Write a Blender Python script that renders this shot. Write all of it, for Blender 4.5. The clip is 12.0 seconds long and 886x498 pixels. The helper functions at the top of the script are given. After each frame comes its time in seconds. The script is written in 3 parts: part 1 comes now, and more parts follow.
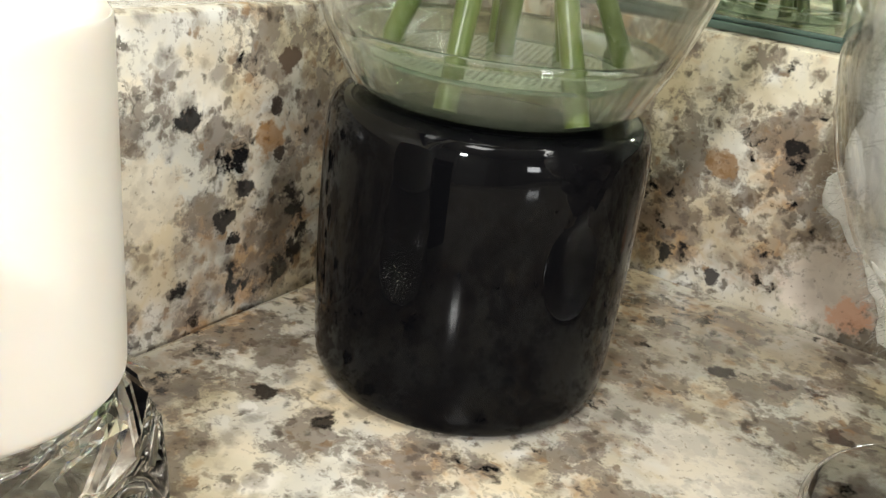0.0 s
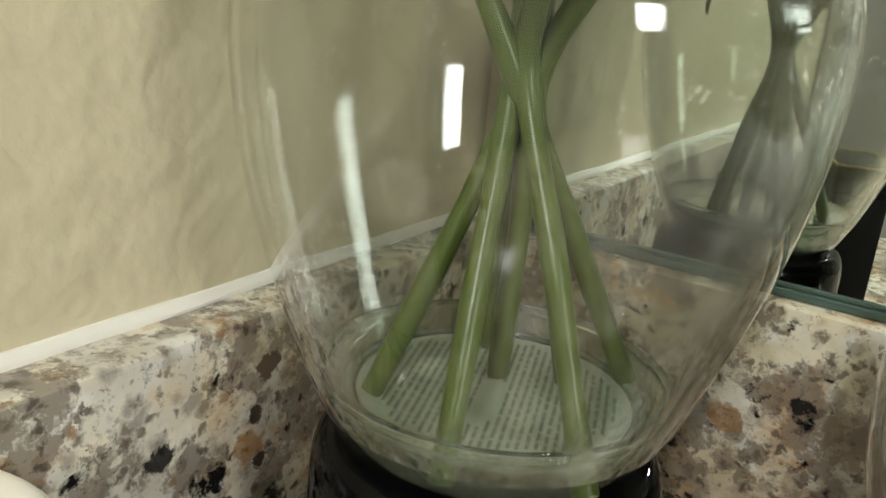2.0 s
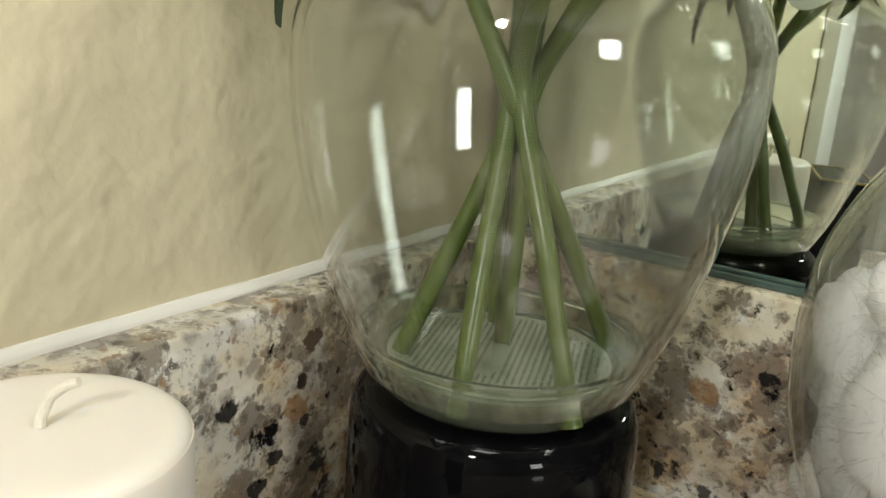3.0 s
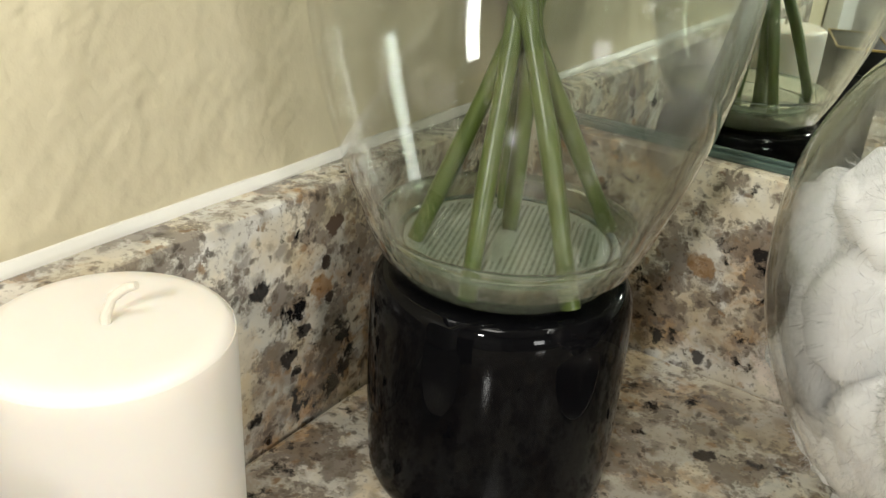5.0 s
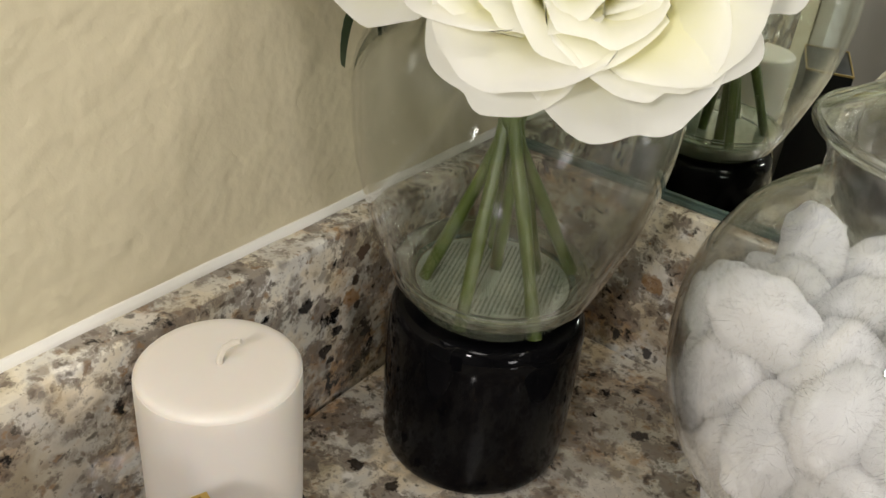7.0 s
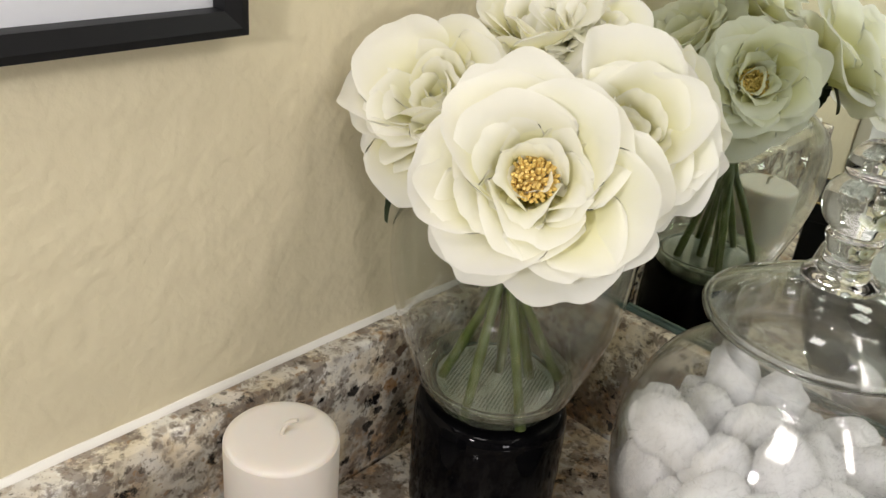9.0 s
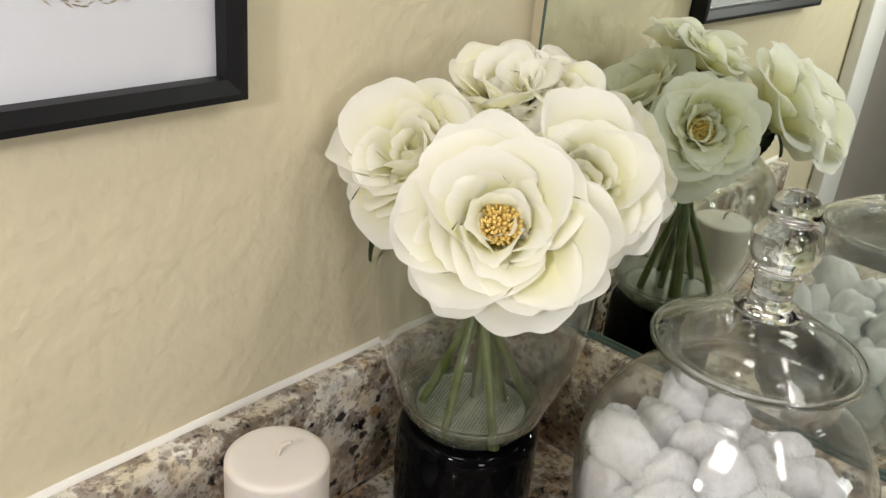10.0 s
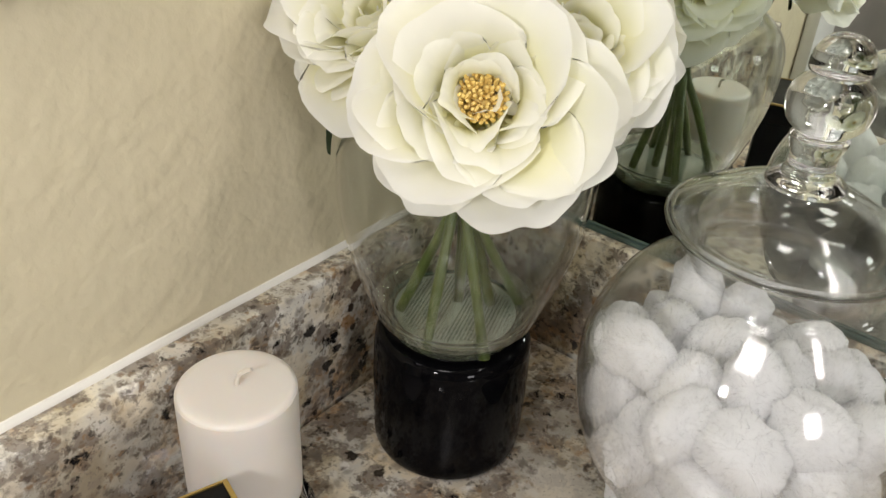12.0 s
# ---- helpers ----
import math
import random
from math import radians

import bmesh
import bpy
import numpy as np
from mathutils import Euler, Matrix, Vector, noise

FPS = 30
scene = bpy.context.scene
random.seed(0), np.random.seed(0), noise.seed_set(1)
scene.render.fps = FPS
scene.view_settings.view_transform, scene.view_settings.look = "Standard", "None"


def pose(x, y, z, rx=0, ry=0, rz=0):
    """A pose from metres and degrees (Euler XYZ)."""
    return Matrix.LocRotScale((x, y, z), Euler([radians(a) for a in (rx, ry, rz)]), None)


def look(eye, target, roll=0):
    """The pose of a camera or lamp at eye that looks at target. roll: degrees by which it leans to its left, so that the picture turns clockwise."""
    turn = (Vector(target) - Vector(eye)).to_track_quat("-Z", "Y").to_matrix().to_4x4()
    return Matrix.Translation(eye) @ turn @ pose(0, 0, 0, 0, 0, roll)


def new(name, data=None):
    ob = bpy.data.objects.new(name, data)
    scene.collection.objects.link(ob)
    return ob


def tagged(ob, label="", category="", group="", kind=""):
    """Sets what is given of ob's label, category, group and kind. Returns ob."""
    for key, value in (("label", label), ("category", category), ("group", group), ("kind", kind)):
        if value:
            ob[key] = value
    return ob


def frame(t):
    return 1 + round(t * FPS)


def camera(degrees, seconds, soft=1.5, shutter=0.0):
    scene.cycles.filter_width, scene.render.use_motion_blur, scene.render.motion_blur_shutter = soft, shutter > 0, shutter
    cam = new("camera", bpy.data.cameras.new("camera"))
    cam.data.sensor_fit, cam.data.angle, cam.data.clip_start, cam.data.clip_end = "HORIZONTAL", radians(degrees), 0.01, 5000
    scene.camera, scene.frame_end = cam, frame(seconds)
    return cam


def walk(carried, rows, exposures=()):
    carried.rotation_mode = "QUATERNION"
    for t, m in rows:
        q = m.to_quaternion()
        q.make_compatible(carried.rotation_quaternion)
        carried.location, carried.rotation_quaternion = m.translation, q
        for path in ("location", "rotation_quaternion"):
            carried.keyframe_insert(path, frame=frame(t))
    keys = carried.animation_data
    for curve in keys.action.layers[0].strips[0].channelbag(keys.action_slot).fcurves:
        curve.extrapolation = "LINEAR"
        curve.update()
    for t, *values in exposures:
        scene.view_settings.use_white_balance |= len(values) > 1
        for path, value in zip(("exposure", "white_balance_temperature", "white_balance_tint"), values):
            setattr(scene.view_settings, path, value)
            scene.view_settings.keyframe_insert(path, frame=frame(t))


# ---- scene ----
cam = camera(55.2, 12.0)
EXPOSURES = [(0.0, 0.40, 6300.0, 8.0), (1.5, 0.08, 6400.0, 6.0), (2.5, -0.76, 6500.0, 5.0), (3.5, -0.15, 6500.0, 6.0), (5.5, -0.36, 6500.0, 8.0), (6.5, -0.83, 6550.0, 11.0), (8.5, -0.97, 6500.0, 14.0), (12.0, -0.92, 6400.0, 14.0)]
PATH = [
    (0, (0.1955, -0.3290, 0.1440), (-0.7993, 1.2091, -0.6589), 7.24),
    (0.5, (0.1901, -0.3192, 0.1486), (-0.7861, 1.2515, -0.6131), 7.09),
    (1, (0.1768, -0.3078, 0.1609), (-0.7819, 1.2840, -0.5788), 6.93),
    (1.5, (0.1703, -0.2965, 0.1734), (-0.8080, 1.3046, -0.5190), 6.37),
    (2, (0.1654, -0.3024, 0.1996), (-0.8461, 1.3149, -0.4014), 5.26),
    (2.5, (0.1770, -0.3251, 0.2087), (-0.8645, 1.3118, -0.2771), 4.60),
    (3, (0.1954, -0.3469, 0.2023), (-0.8628, 1.2634, -0.3337), 4.35),
    (3.5, (0.2095, -0.3522, 0.2047), (-0.8387, 1.1779, -0.5437), 4.63),
    (3.7, (0.2150, -0.3503, 0.2056), (-0.8374, 1.1364, -0.6204), 4.41),
    (5.3, (0.2043, -0.3601, 0.2348), (-0.7958, 1.1312, -0.6459), 3.45),
    (5.5, (0.2059, -0.3606, 0.2490), (-0.7898, 1.1153, -0.6622), 3.16),
    (5.8, (0.2040, -0.3701, 0.2624), (-0.7676, 1.1019, -0.6807), 3.62),
    (6, (0.2083, -0.3760, 0.2696), (-0.7784, 1.0677, -0.7011), 3.50),
    (6.5, (0.2198, -0.3989, 0.2924), (-0.7429, 1.0240, -0.7316), 5.05),
    (6.7, (0.2282, -0.4058, 0.3000), (-0.7317, 1.0170, -0.7269), 5.58),
    (8.3, (0.2965, -0.4360, 0.3690), (-0.7942, 0.9151, -0.6235), 6.98),
    (8.5, (0.3063, -0.4447, 0.3789), (-0.8242, 0.8899, -0.5910), 6.88),
    (9, (0.3234, -0.4660, 0.4021), (-0.8527, 0.8669, -0.5145), 5.64),
    (9.5, (0.3383, -0.4832, 0.4167), (-0.8318, 0.8810, -0.4607), 5.26),
    (10, (0.3532, -0.4979, 0.4281), (-0.8171, 0.8854, -0.4185), 5.53),
    (10.5, (0.3585, -0.4993, 0.4291), (-0.8015, 0.8713, -0.4517), 5.04),
    (11, (0.3510, -0.4883, 0.4175), (-0.7503, 0.8547, -0.5743), 4.32),
    (11.5, (0.3357, -0.4711, 0.4060), (-0.7213, 0.8549, -0.6544), 3.81),
    (12, (0.3109, -0.4491, 0.3945), (-0.7172, 0.8942, -0.6725), 3.61),
]
walk(cam, [(t, look(eye, target, roll)) for t, eye, target, roll in PATH], EXPOSURES)


# ---- world, lights, exposure ----
world = bpy.data.worlds.new("world")
scene.world = world
world.use_nodes = True
_bg = world.node_tree.nodes["Background"]
_sky = world.node_tree.nodes.new("ShaderNodeTexSky")
_sky.sky_type, _sky.sun_disc = "NISHITA", False
_sky.sun_elevation, _sky.sun_rotation = radians(35), radians(120)
world.node_tree.links.new(_sky.outputs[0], _bg.inputs[0])
_bg.inputs[1].default_value = 0.08


def area(name, eye, target, sx, sy, power, color):
    d = bpy.data.lights.new(name, "AREA")
    d.shape, d.size, d.size_y, d.energy, d.color = "RECTANGLE", sx, sy, power, color
    ob = new(name, d)
    ob.matrix_world = look(eye, target)
    return ob


area("window_daylight", (1.86, -1.00, 0.56), (0.1, -0.15, 0.2), 0.30, 0.36, 12.5, (1.0, 0.99, 0.97))
# added fill from an unseen ceiling, placed to brighten counter and north splash
area("ceiling_fill_light", (0.42, -0.90, 1.50), (0.42, -0.90, 0.0), 0.34, 0.34, 10.0, (1.0, 0.97, 0.92))
area("vanity_lamp_light", (0.85, -0.10, 1.12), (0.55, -0.55, 0.0), 0.60, 0.10, 7.0, (1.0, 0.96, 0.90))

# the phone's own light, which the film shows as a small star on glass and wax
# fixed here as a stand-in, off the camera's line to light past the jar
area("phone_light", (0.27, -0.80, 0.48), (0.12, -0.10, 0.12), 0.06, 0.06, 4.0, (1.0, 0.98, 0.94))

# ---- materials ----


class Mat:
    """A small builder for node materials."""

    def __init__(self, name):
        self.m = bpy.data.materials.new(name)
        self.m.use_nodes = True
        self.t = self.m.node_tree
        self.bsdf = self.t.nodes["Principled BSDF"]
        self.out = self.t.nodes["Material Output"]

    def node(self, kind, **props):
        n = self.t.nodes.new(kind)
        for k, v in props.items():
            if k == "operation":
                n.operation = v
            elif k == "blend_type":
                n.blend_type = v
            elif k == "data_type":
                n.data_type = v
            elif k == "feature":
                n.feature = v
            elif k == "inputs":
                for key, val in v.items():
                    n.inputs[key].default_value = val
        return n

    def link(self, a, b):
        self.t.links.new(a, b)

    def coords(self):
        return self.node("ShaderNodeTexCoord").outputs["Object"]

    def noise(self, vec, scale, detail=3.0, rough=0.5, dist=0.0):
        n = self.node("ShaderNodeTexNoise", inputs={"Scale": scale, "Detail": detail, "Roughness": rough, "Distortion": dist})
        if vec is not None:
            self.link(vec, n.inputs["Vector"])
        return n

    def ramp(self, fac, stops):
        n = self.node("ShaderNodeValToRGB")
        el = n.color_ramp.elements
        while len(el) < len(stops):
            el.new(0.5)
        for e, (p, c) in zip(el, stops):
            e.position, e.color = p, (*c, 1.0) if len(c) == 3 else c
        self.link(fac, n.inputs[0])
        return n.outputs[0]

    def mix(self, fac, a, b):
        n = self.node("ShaderNodeMix", data_type="RGBA")
        for v, i in ((fac, 0), (a, 6), (b, 7)):
            if isinstance(v, (int, float)):
                n.inputs[i].default_value = v
            elif isinstance(v, tuple):
                n.inputs[i].default_value = (*v, 1.0)
            else:
                self.link(v, n.inputs[i])
        return n.outputs[2]

    def math(self, op, a, b=None):
        n = self.node("ShaderNodeMath", operation=op)
        for v, i in ((a, 0), (b, 1)):
            if v is None:
                continue
            if isinstance(v, (int, float)):
                n.inputs[i].default_value = v
            else:
                self.link(v, n.inputs[i])
        return n.outputs[0]

    def bump(self, height, strength, dist):
        n = self.node("ShaderNodeBump", inputs={"Strength": strength, "Distance": dist})
        self.link(height, n.inputs["Height"])
        self.link(n.outputs[0], self.bsdf.inputs["Normal"])

    def set(self, **kw):
        for k, v in kw.items():
            key = k.replace("_", " ")
            s = self.bsdf.inputs[key]
            if isinstance(v, tuple):
                s.default_value = (*v, 1.0)
            elif isinstance(v, (int, float)):
                s.default_value = v
            else:
                self.link(v, s)
        return self


def granite_material():
    """Polished cream granite: soft crystals, grey and brown grains, rust veils, black mica."""
    m = Mat("granite")
    co = m.coords()

    def warped(scale, amount):
        n = m.noise(co, scale, 3.0, 0.65)
        off = m.node("ShaderNodeVectorMath", operation="MULTIPLY_ADD")
        m.link(n.outputs["Color"], off.inputs[0])
        off.inputs[1].default_value = (amount, amount, amount)
        m.link(co, off.inputs[2])
        return off.outputs[0]

    def grains(vec, scale, low, high, density):
        """Ragged grains of uneven size: mask and a random value for each."""
        vo = m.node("ShaderNodeTexVoronoi", inputs={"Scale": scale, "Randomness": 1.0})
        m.link(vec, vo.inputs["Vector"])
        sc = m.node("ShaderNodeSeparateColor")
        m.link(vo.outputs["Color"], sc.inputs[0])
        keep = m.math("ADD", m.math("MULTIPLY", sc.outputs[0], 0.5), m.math("MULTIPLY", density, 0.9))
        size = m.ramp(keep, [(low, (0, 0, 0)), (high, (0.62, 0.62, 0.62))])
        mask = m.ramp(m.math("SUBTRACT", size, vo.outputs["Distance"]), [(0.0, (0, 0, 0)), (0.34, (1, 1, 1))])
        return mask, sc.outputs[1]

    va, vb = warped(140.0, 0.010), warped(55.0, 0.018)
    broad = m.noise(vb, 17.0, 3.0, 0.55)
    col = m.ramp(broad.outputs[0], [(0.32, (0.52, 0.44, 0.29)), (0.44, (0.76, 0.70, 0.56)), (0.54, (0.66, 0.64, 0.58)), (0.66, (0.76, 0.64, 0.44))])
    pale, pr = grains(vb, 85.0, 0.25, 0.9, broad.outputs[0])
    col = m.mix(m.math("MULTIPLY", pale, 0.9), col, m.ramp(pr, [(0.0, (0.88, 0.86, 0.82)), (0.5, (0.80, 0.71, 0.55)), (1.0, (0.80, 0.80, 0.77))]))
    cloud = m.noise(co, 21.0, 3.0, 0.6)
    rust = m.noise(vb, 24.0, 4.0, 0.7)
    col = m.mix(m.ramp(rust.outputs[0], [(0.53, (0, 0, 0)), (0.64, (0.85, 0.85, 0.85))]), col, (0.46, 0.26, 0.11))
    dark = m.noise(vb, 10.0, 3.0, 0.6)
    col = m.mix(m.ramp(dark.outputs[0], [(0.47, (0, 0, 0)), (0.66, (0.60, 0.60, 0.60))]), col, (0.24, 0.19, 0.14))
    smoke = m.noise(va, 48.0, 5.0, 0.7)
    col = m.mix(m.ramp(smoke.outputs[0], [(0.485, (0, 0, 0)), (0.555, (0.80, 0.80, 0.80))]), col, (0.20, 0.165, 0.135))
    g1, r1 = grains(va, 120.0, 0.44, 0.82, cloud.outputs[0])
    col = m.mix(m.math("MULTIPLY", g1, 0.66), col, m.ramp(r1, [(0.0, (0.07, 0.05, 0.035)), (0.35, (0.20, 0.17, 0.15)), (0.7, (0.34, 0.28, 0.21)), (1.0, (0.16, 0.11, 0.07))]))
    g2, r2 = grains(va, 230.0, 0.50, 0.86, smoke.outputs[0])
    col = m.mix(m.math("MULTIPLY", g2, 0.8), col, m.ramp(r2, [(0.0, (0.05, 0.04, 0.03)), (0.6, (0.17, 0.13, 0.10)), (1.0, (0.30, 0.18, 0.09))]))
    mica = m.noise(va, 80.0, 4.0, 0.65)
    mk = m.math("ADD", mica.outputs[0], m.math("MULTIPLY", rust.outputs[0], 0.55))
    col = m.mix(m.ramp(mk, [(0.89, (0, 0, 0)), (0.97, (1, 1, 1))]), col, (0.014, 0.013, 0.013))
    fine = m.noise(co, 170.0, 4.0, 0.7)
    spots = [
        ((0.0000, -0.1708, 0.0705), 0.0052, (0.012, 0.011, 0.012)), ((0.0000, -0.1538, 0.0265), 0.0030, (0.012, 0.011, 0.012)),
        ((0.0000, -0.1568, 0.0345), 0.0040, (0.03, 0.026, 0.024)), ((0.0000, -0.1478, 0.0435), 0.0044, (0.03, 0.026, 0.024)),
        ((0.0000, -0.1328, 0.0085), 0.0050, (0.014, 0.013, 0.013)), ((0.0000, -0.1248, 0.0145), 0.0046, (0.014, 0.013, 0.013)),
        ((0.0000, -0.1378, 0.0585), 0.0070, (0.30, 0.15, 0.05)), ((0.0000, -0.1358, 0.0685), 0.0036, (0.03, 0.02, 0.015)),
        ((0.0000, -0.1338, 0.0535), 0.0036, (0.03, 0.02, 0.015)), ((0.0000, -0.1298, 0.0835), 0.0050, (0.10, 0.06, 0.04)),
        ((0.1319, 0.0000, 0.0660), 0.0044, (0.012, 0.012, 0.013)), ((0.0933, 0.0000, 0.0100), 0.0040, (0.03, 0.03, 0.03)),
        ((0.1072, 0.0000, 0.0530), 0.0075, (0.30, 0.16, 0.06)), ((0.1201, 0.0000, 0.0430), 0.0060, (0.12, 0.08, 0.05)),
        ((0.1501, 0.0000, 0.0600), 0.0120, (0.22, 0.17, 0.13)), ((0.1147, 0.0000, 0.0070), 0.0042, (0.05, 0.045, 0.045)),
        ((0.1418, -0.0615, 0.0000), 0.0042, (0.02, 0.018, 0.018)), ((0.1827, -0.0725, 0.0000), 0.0045, (0.05, 0.035, 0.03)),
        ((0.0430, -0.1790, 0.0000), 0.0045, (0.02, 0.015, 0.012)), ((0.0660, -0.1780, 0.0000), 0.0038, (0.03, 0.024, 0.02)),
        ((0.0300, -0.1600, 0.0000), 0.0110, (0.16, 0.12, 0.09)),
        ((0.1587, 0.0000, 0.0180), 0.0200, (0.80, 0.70, 0.62)), ((0.1672, -0.0040, 0.0100), 0.0090, (0.70, 0.36, 0.22)),
        ((0.1575, -0.1155, 0.0000), 0.0240, (0.70, 0.65, 0.57)), ((0.0000, -0.1868, 0.0485), 0.0150, (0.74, 0.66, 0.52)),
    ]
    for place, size, tint in spots:
        d = m.node("ShaderNodeVectorMath", operation="DISTANCE")
        m.link(va, d.inputs[0])
        d.inputs[1].default_value = tuple(c + 0.005 for c in place)
        ratio = m.math("DIVIDE", d.outputs["Value"], size)
        edge = m.math("ADD", ratio, m.math("MULTIPLY", m.math("SUBTRACT", fine.outputs[0], 0.5), 1.6))
        lim = 0.95 if size < 0.0055 else (0.72 if size < 0.019 else 0.6)
        col = m.mix(m.ramp(edge, [(0.75, (lim, lim, lim)), (1.0, (0, 0, 0))]), col, tint)
    fleck = m.noise(co, 430.0, 3.0, 0.6)
    col = m.mix(m.ramp(fleck.outputs[0], [(0.60, (0, 0, 0)), (0.70, (0.6, 0.6, 0.6))]), col, (0.09, 0.065, 0.05))
    m.set(Base_Color=col, Roughness=m.ramp(fleck.outputs[0], [(0.3, (0.09, 0.09, 0.09)), (0.8, (0.20, 0.20, 0.20))]))
    m.bump(fleck.outputs[0], 0.05, 0.0005)
    return m.m


def wall_material(name, color, strength=0.5):
    m = Mat(name)
    co = m.coords()
    big = m.noise(co, 5.0, 2.0, 0.5)
    peel = m.noise(co, 210.0, 3.0, 0.55)
    blot = m.noise(co, 70.0, 2.0, 0.5)
    c2 = tuple(c * 0.93 for c in color)
    m.set(Base_Color=m.mix(big.outputs[0], color, c2), Roughness=0.42)
    h = m.math("ADD", m.math("MULTIPLY", peel.outputs[0], 0.55), m.ramp(blot.outputs[0], [(0.40, (0, 0, 0)), (0.70, (1, 1, 1))]))
    m.bump(h, strength, 0.0012)
    return m.m


def plain(name, color, rough, metal=0.0, grain=0.0, scale=80.0, **kw):
    m = Mat(name)
    n = m.noise(m.coords(), scale, 4.0, 0.6)
    dark = tuple(c * (1.0 - grain) for c in color)
    m.set(Base_Color=m.mix(n.outputs[0], color, dark), Roughness=rough, Metallic=metal, **kw)
    m.bump(n.outputs[0], 0.12, 0.0004)
    return m.m


def thin_glass(name, tint, ior=1.45, rough=0.0, boost=0.75):
    """A thin wall of glass: straight through, with a Fresnel gloss."""
    m = Mat(name)
    tr = m.node("ShaderNodeBsdfTransparent", inputs={"Color": (*tint, 1.0)})
    gl = m.node("ShaderNodeBsdfGlossy", inputs={"Color": (1, 1, 1, 1), "Roughness": rough})
    lw = m.node("ShaderNodeLayerWeight", inputs={"Blend": 0.5})
    mx = m.node("ShaderNodeMixShader")
    m.link(m.math("ADD", m.math("MULTIPLY", m.math("POWER", lw.outputs["Facing"], 3.2), boost), (ior - 1) ** 2 / (ior + 1) ** 2), mx.inputs[0])
    m.link(tr.outputs[0], mx.inputs[1])
    m.link(gl.outputs[0], mx.inputs[2])
    m.link(mx.outputs[0], m.out.inputs["Surface"])
    return m.m


def solid_glass(name, tint, ior=1.46):
    m = Mat(name)
    m.set(Base_Color=tint, Roughness=0.0, IOR=ior)
    m.bsdf.inputs["Transmission Weight"].default_value = 1.0
    return m.m


def petal_material():
    """White silk petal, creamy to lime at its foot."""
    m = Mat("petal_silk")
    uv = m.node("ShaderNodeUVMap")
    sp = m.node("ShaderNodeSeparateXYZ")
    m.link(uv.outputs[0], sp.inputs[0])
    n = m.noise(m.coords(), 220.0, 3.0, 0.6)
    rnd = m.node("ShaderNodeObjectInfo")
    shift = m.math("MULTIPLY", m.math("SUBTRACT", rnd.outputs["Random"], 0.5), 0.22)
    v = m.math("ADD", m.math("ADD", sp.outputs[1], shift), m.math("MULTIPLY", m.math("SUBTRACT", n.outputs[0], 0.5), 0.15))
    col = m.ramp(v, [(0.06, (0.86, 0.84, 0.38)), (0.42, (0.97, 0.95, 0.64)), (0.72, (0.985, 0.975, 0.83)), (0.95, (0.99, 0.985, 0.93))])
    m.set(Base_Color=col, Roughness=0.62)
    m.bsdf.inputs["Sheen Weight"].default_value = 0.15
    m.bump(n.outputs[0], 0.12, 0.0004)
    tl = m.node("ShaderNodeBsdfTranslucent")
    m.link(col, tl.inputs[0])
    mx = m.node("ShaderNodeMixShader", inputs={0: 0.50})
    m.link(m.bsdf.outputs[0], mx.inputs[1])
    m.link(tl.outputs[0], mx.inputs[2])
    m.link(mx.outputs[0], m.out.inputs["Surface"])
    return m.m


def cotton_material():
    m = Mat("cotton")
    co = m.coords()
    n = m.noise(co, 14.0, 6.0, 0.8, 1.0)
    m.set(Base_Color=m.mix(n.outputs[0], (0.99, 0.99, 0.99), (0.975, 0.975, 0.975)), Roughness=0.95)
    m.bsdf.inputs["Specular IOR Level"].default_value = 0.1
    m.bsdf.inputs["Subsurface Weight"].default_value = 1.0
    m.bsdf.inputs["Subsurface Radius"].default_value = (0.01, 0.01, 0.01)
    m.bsdf.inputs["Subsurface Scale"].default_value = 0.8
    m.bsdf.inputs["Sheen Weight"].default_value = 0.3
    m.bump(n.outputs[0], 0.38, 0.0015)
    tl = m.node("ShaderNodeBsdfTranslucent")
    tl.inputs[0].default_value = (0.99, 0.99, 0.99, 1.0)
    mx = m.node("ShaderNodeMixShader", inputs={0: 0.30})
    m.link(m.bsdf.outputs[0], mx.inputs[1])
    m.link(tl.outputs[0], mx.inputs[2])
    m.link(mx.outputs[0], m.out.inputs["Surface"])
    return m.m


def wisp_material():
    """Thin cotton fibres that let most light through."""
    m = Mat("cotton_wisp")
    m.set(Base_Color=(0.99, 0.99, 0.99), Roughness=0.95)
    tl = m.node("ShaderNodeBsdfTranslucent")
    tl.inputs[0].default_value = (0.99, 0.99, 0.99, 1.0)
    tr = m.node("ShaderNodeBsdfTransparent")
    half = m.node("ShaderNodeMixShader", inputs={0: 0.5})
    m.link(m.bsdf.outputs[0], half.inputs[1])
    m.link(tl.outputs[0], half.inputs[2])
    mx = m.node("ShaderNodeMixShader", inputs={0: 0.55})
    m.link(half.outputs[0], mx.inputs[1])
    m.link(tr.outputs[0], mx.inputs[2])
    m.link(mx.outputs[0], m.out.inputs["Surface"])
    return m.m


def wax_material():
    m = Mat("candle_wax")
    n = m.noise(m.coords(), 35.0, 3.0, 0.5)
    m.set(Base_Color=m.mix(n.outputs[0], (0.71, 0.672, 0.62), (0.67, 0.628, 0.57)), Roughness=0.38)
    m.bsdf.inputs["Subsurface Weight"].default_value = 0.45
    m.bsdf.inputs["Subsurface Radius"].default_value = (0.012, 0.009, 0.006)
    m.bsdf.inputs["Subsurface Scale"].default_value = 0.8
    m.bump(m.noise(m.coords(), 90.0, 2.0).outputs[0], 0.08, 0.0006)
    return m.m


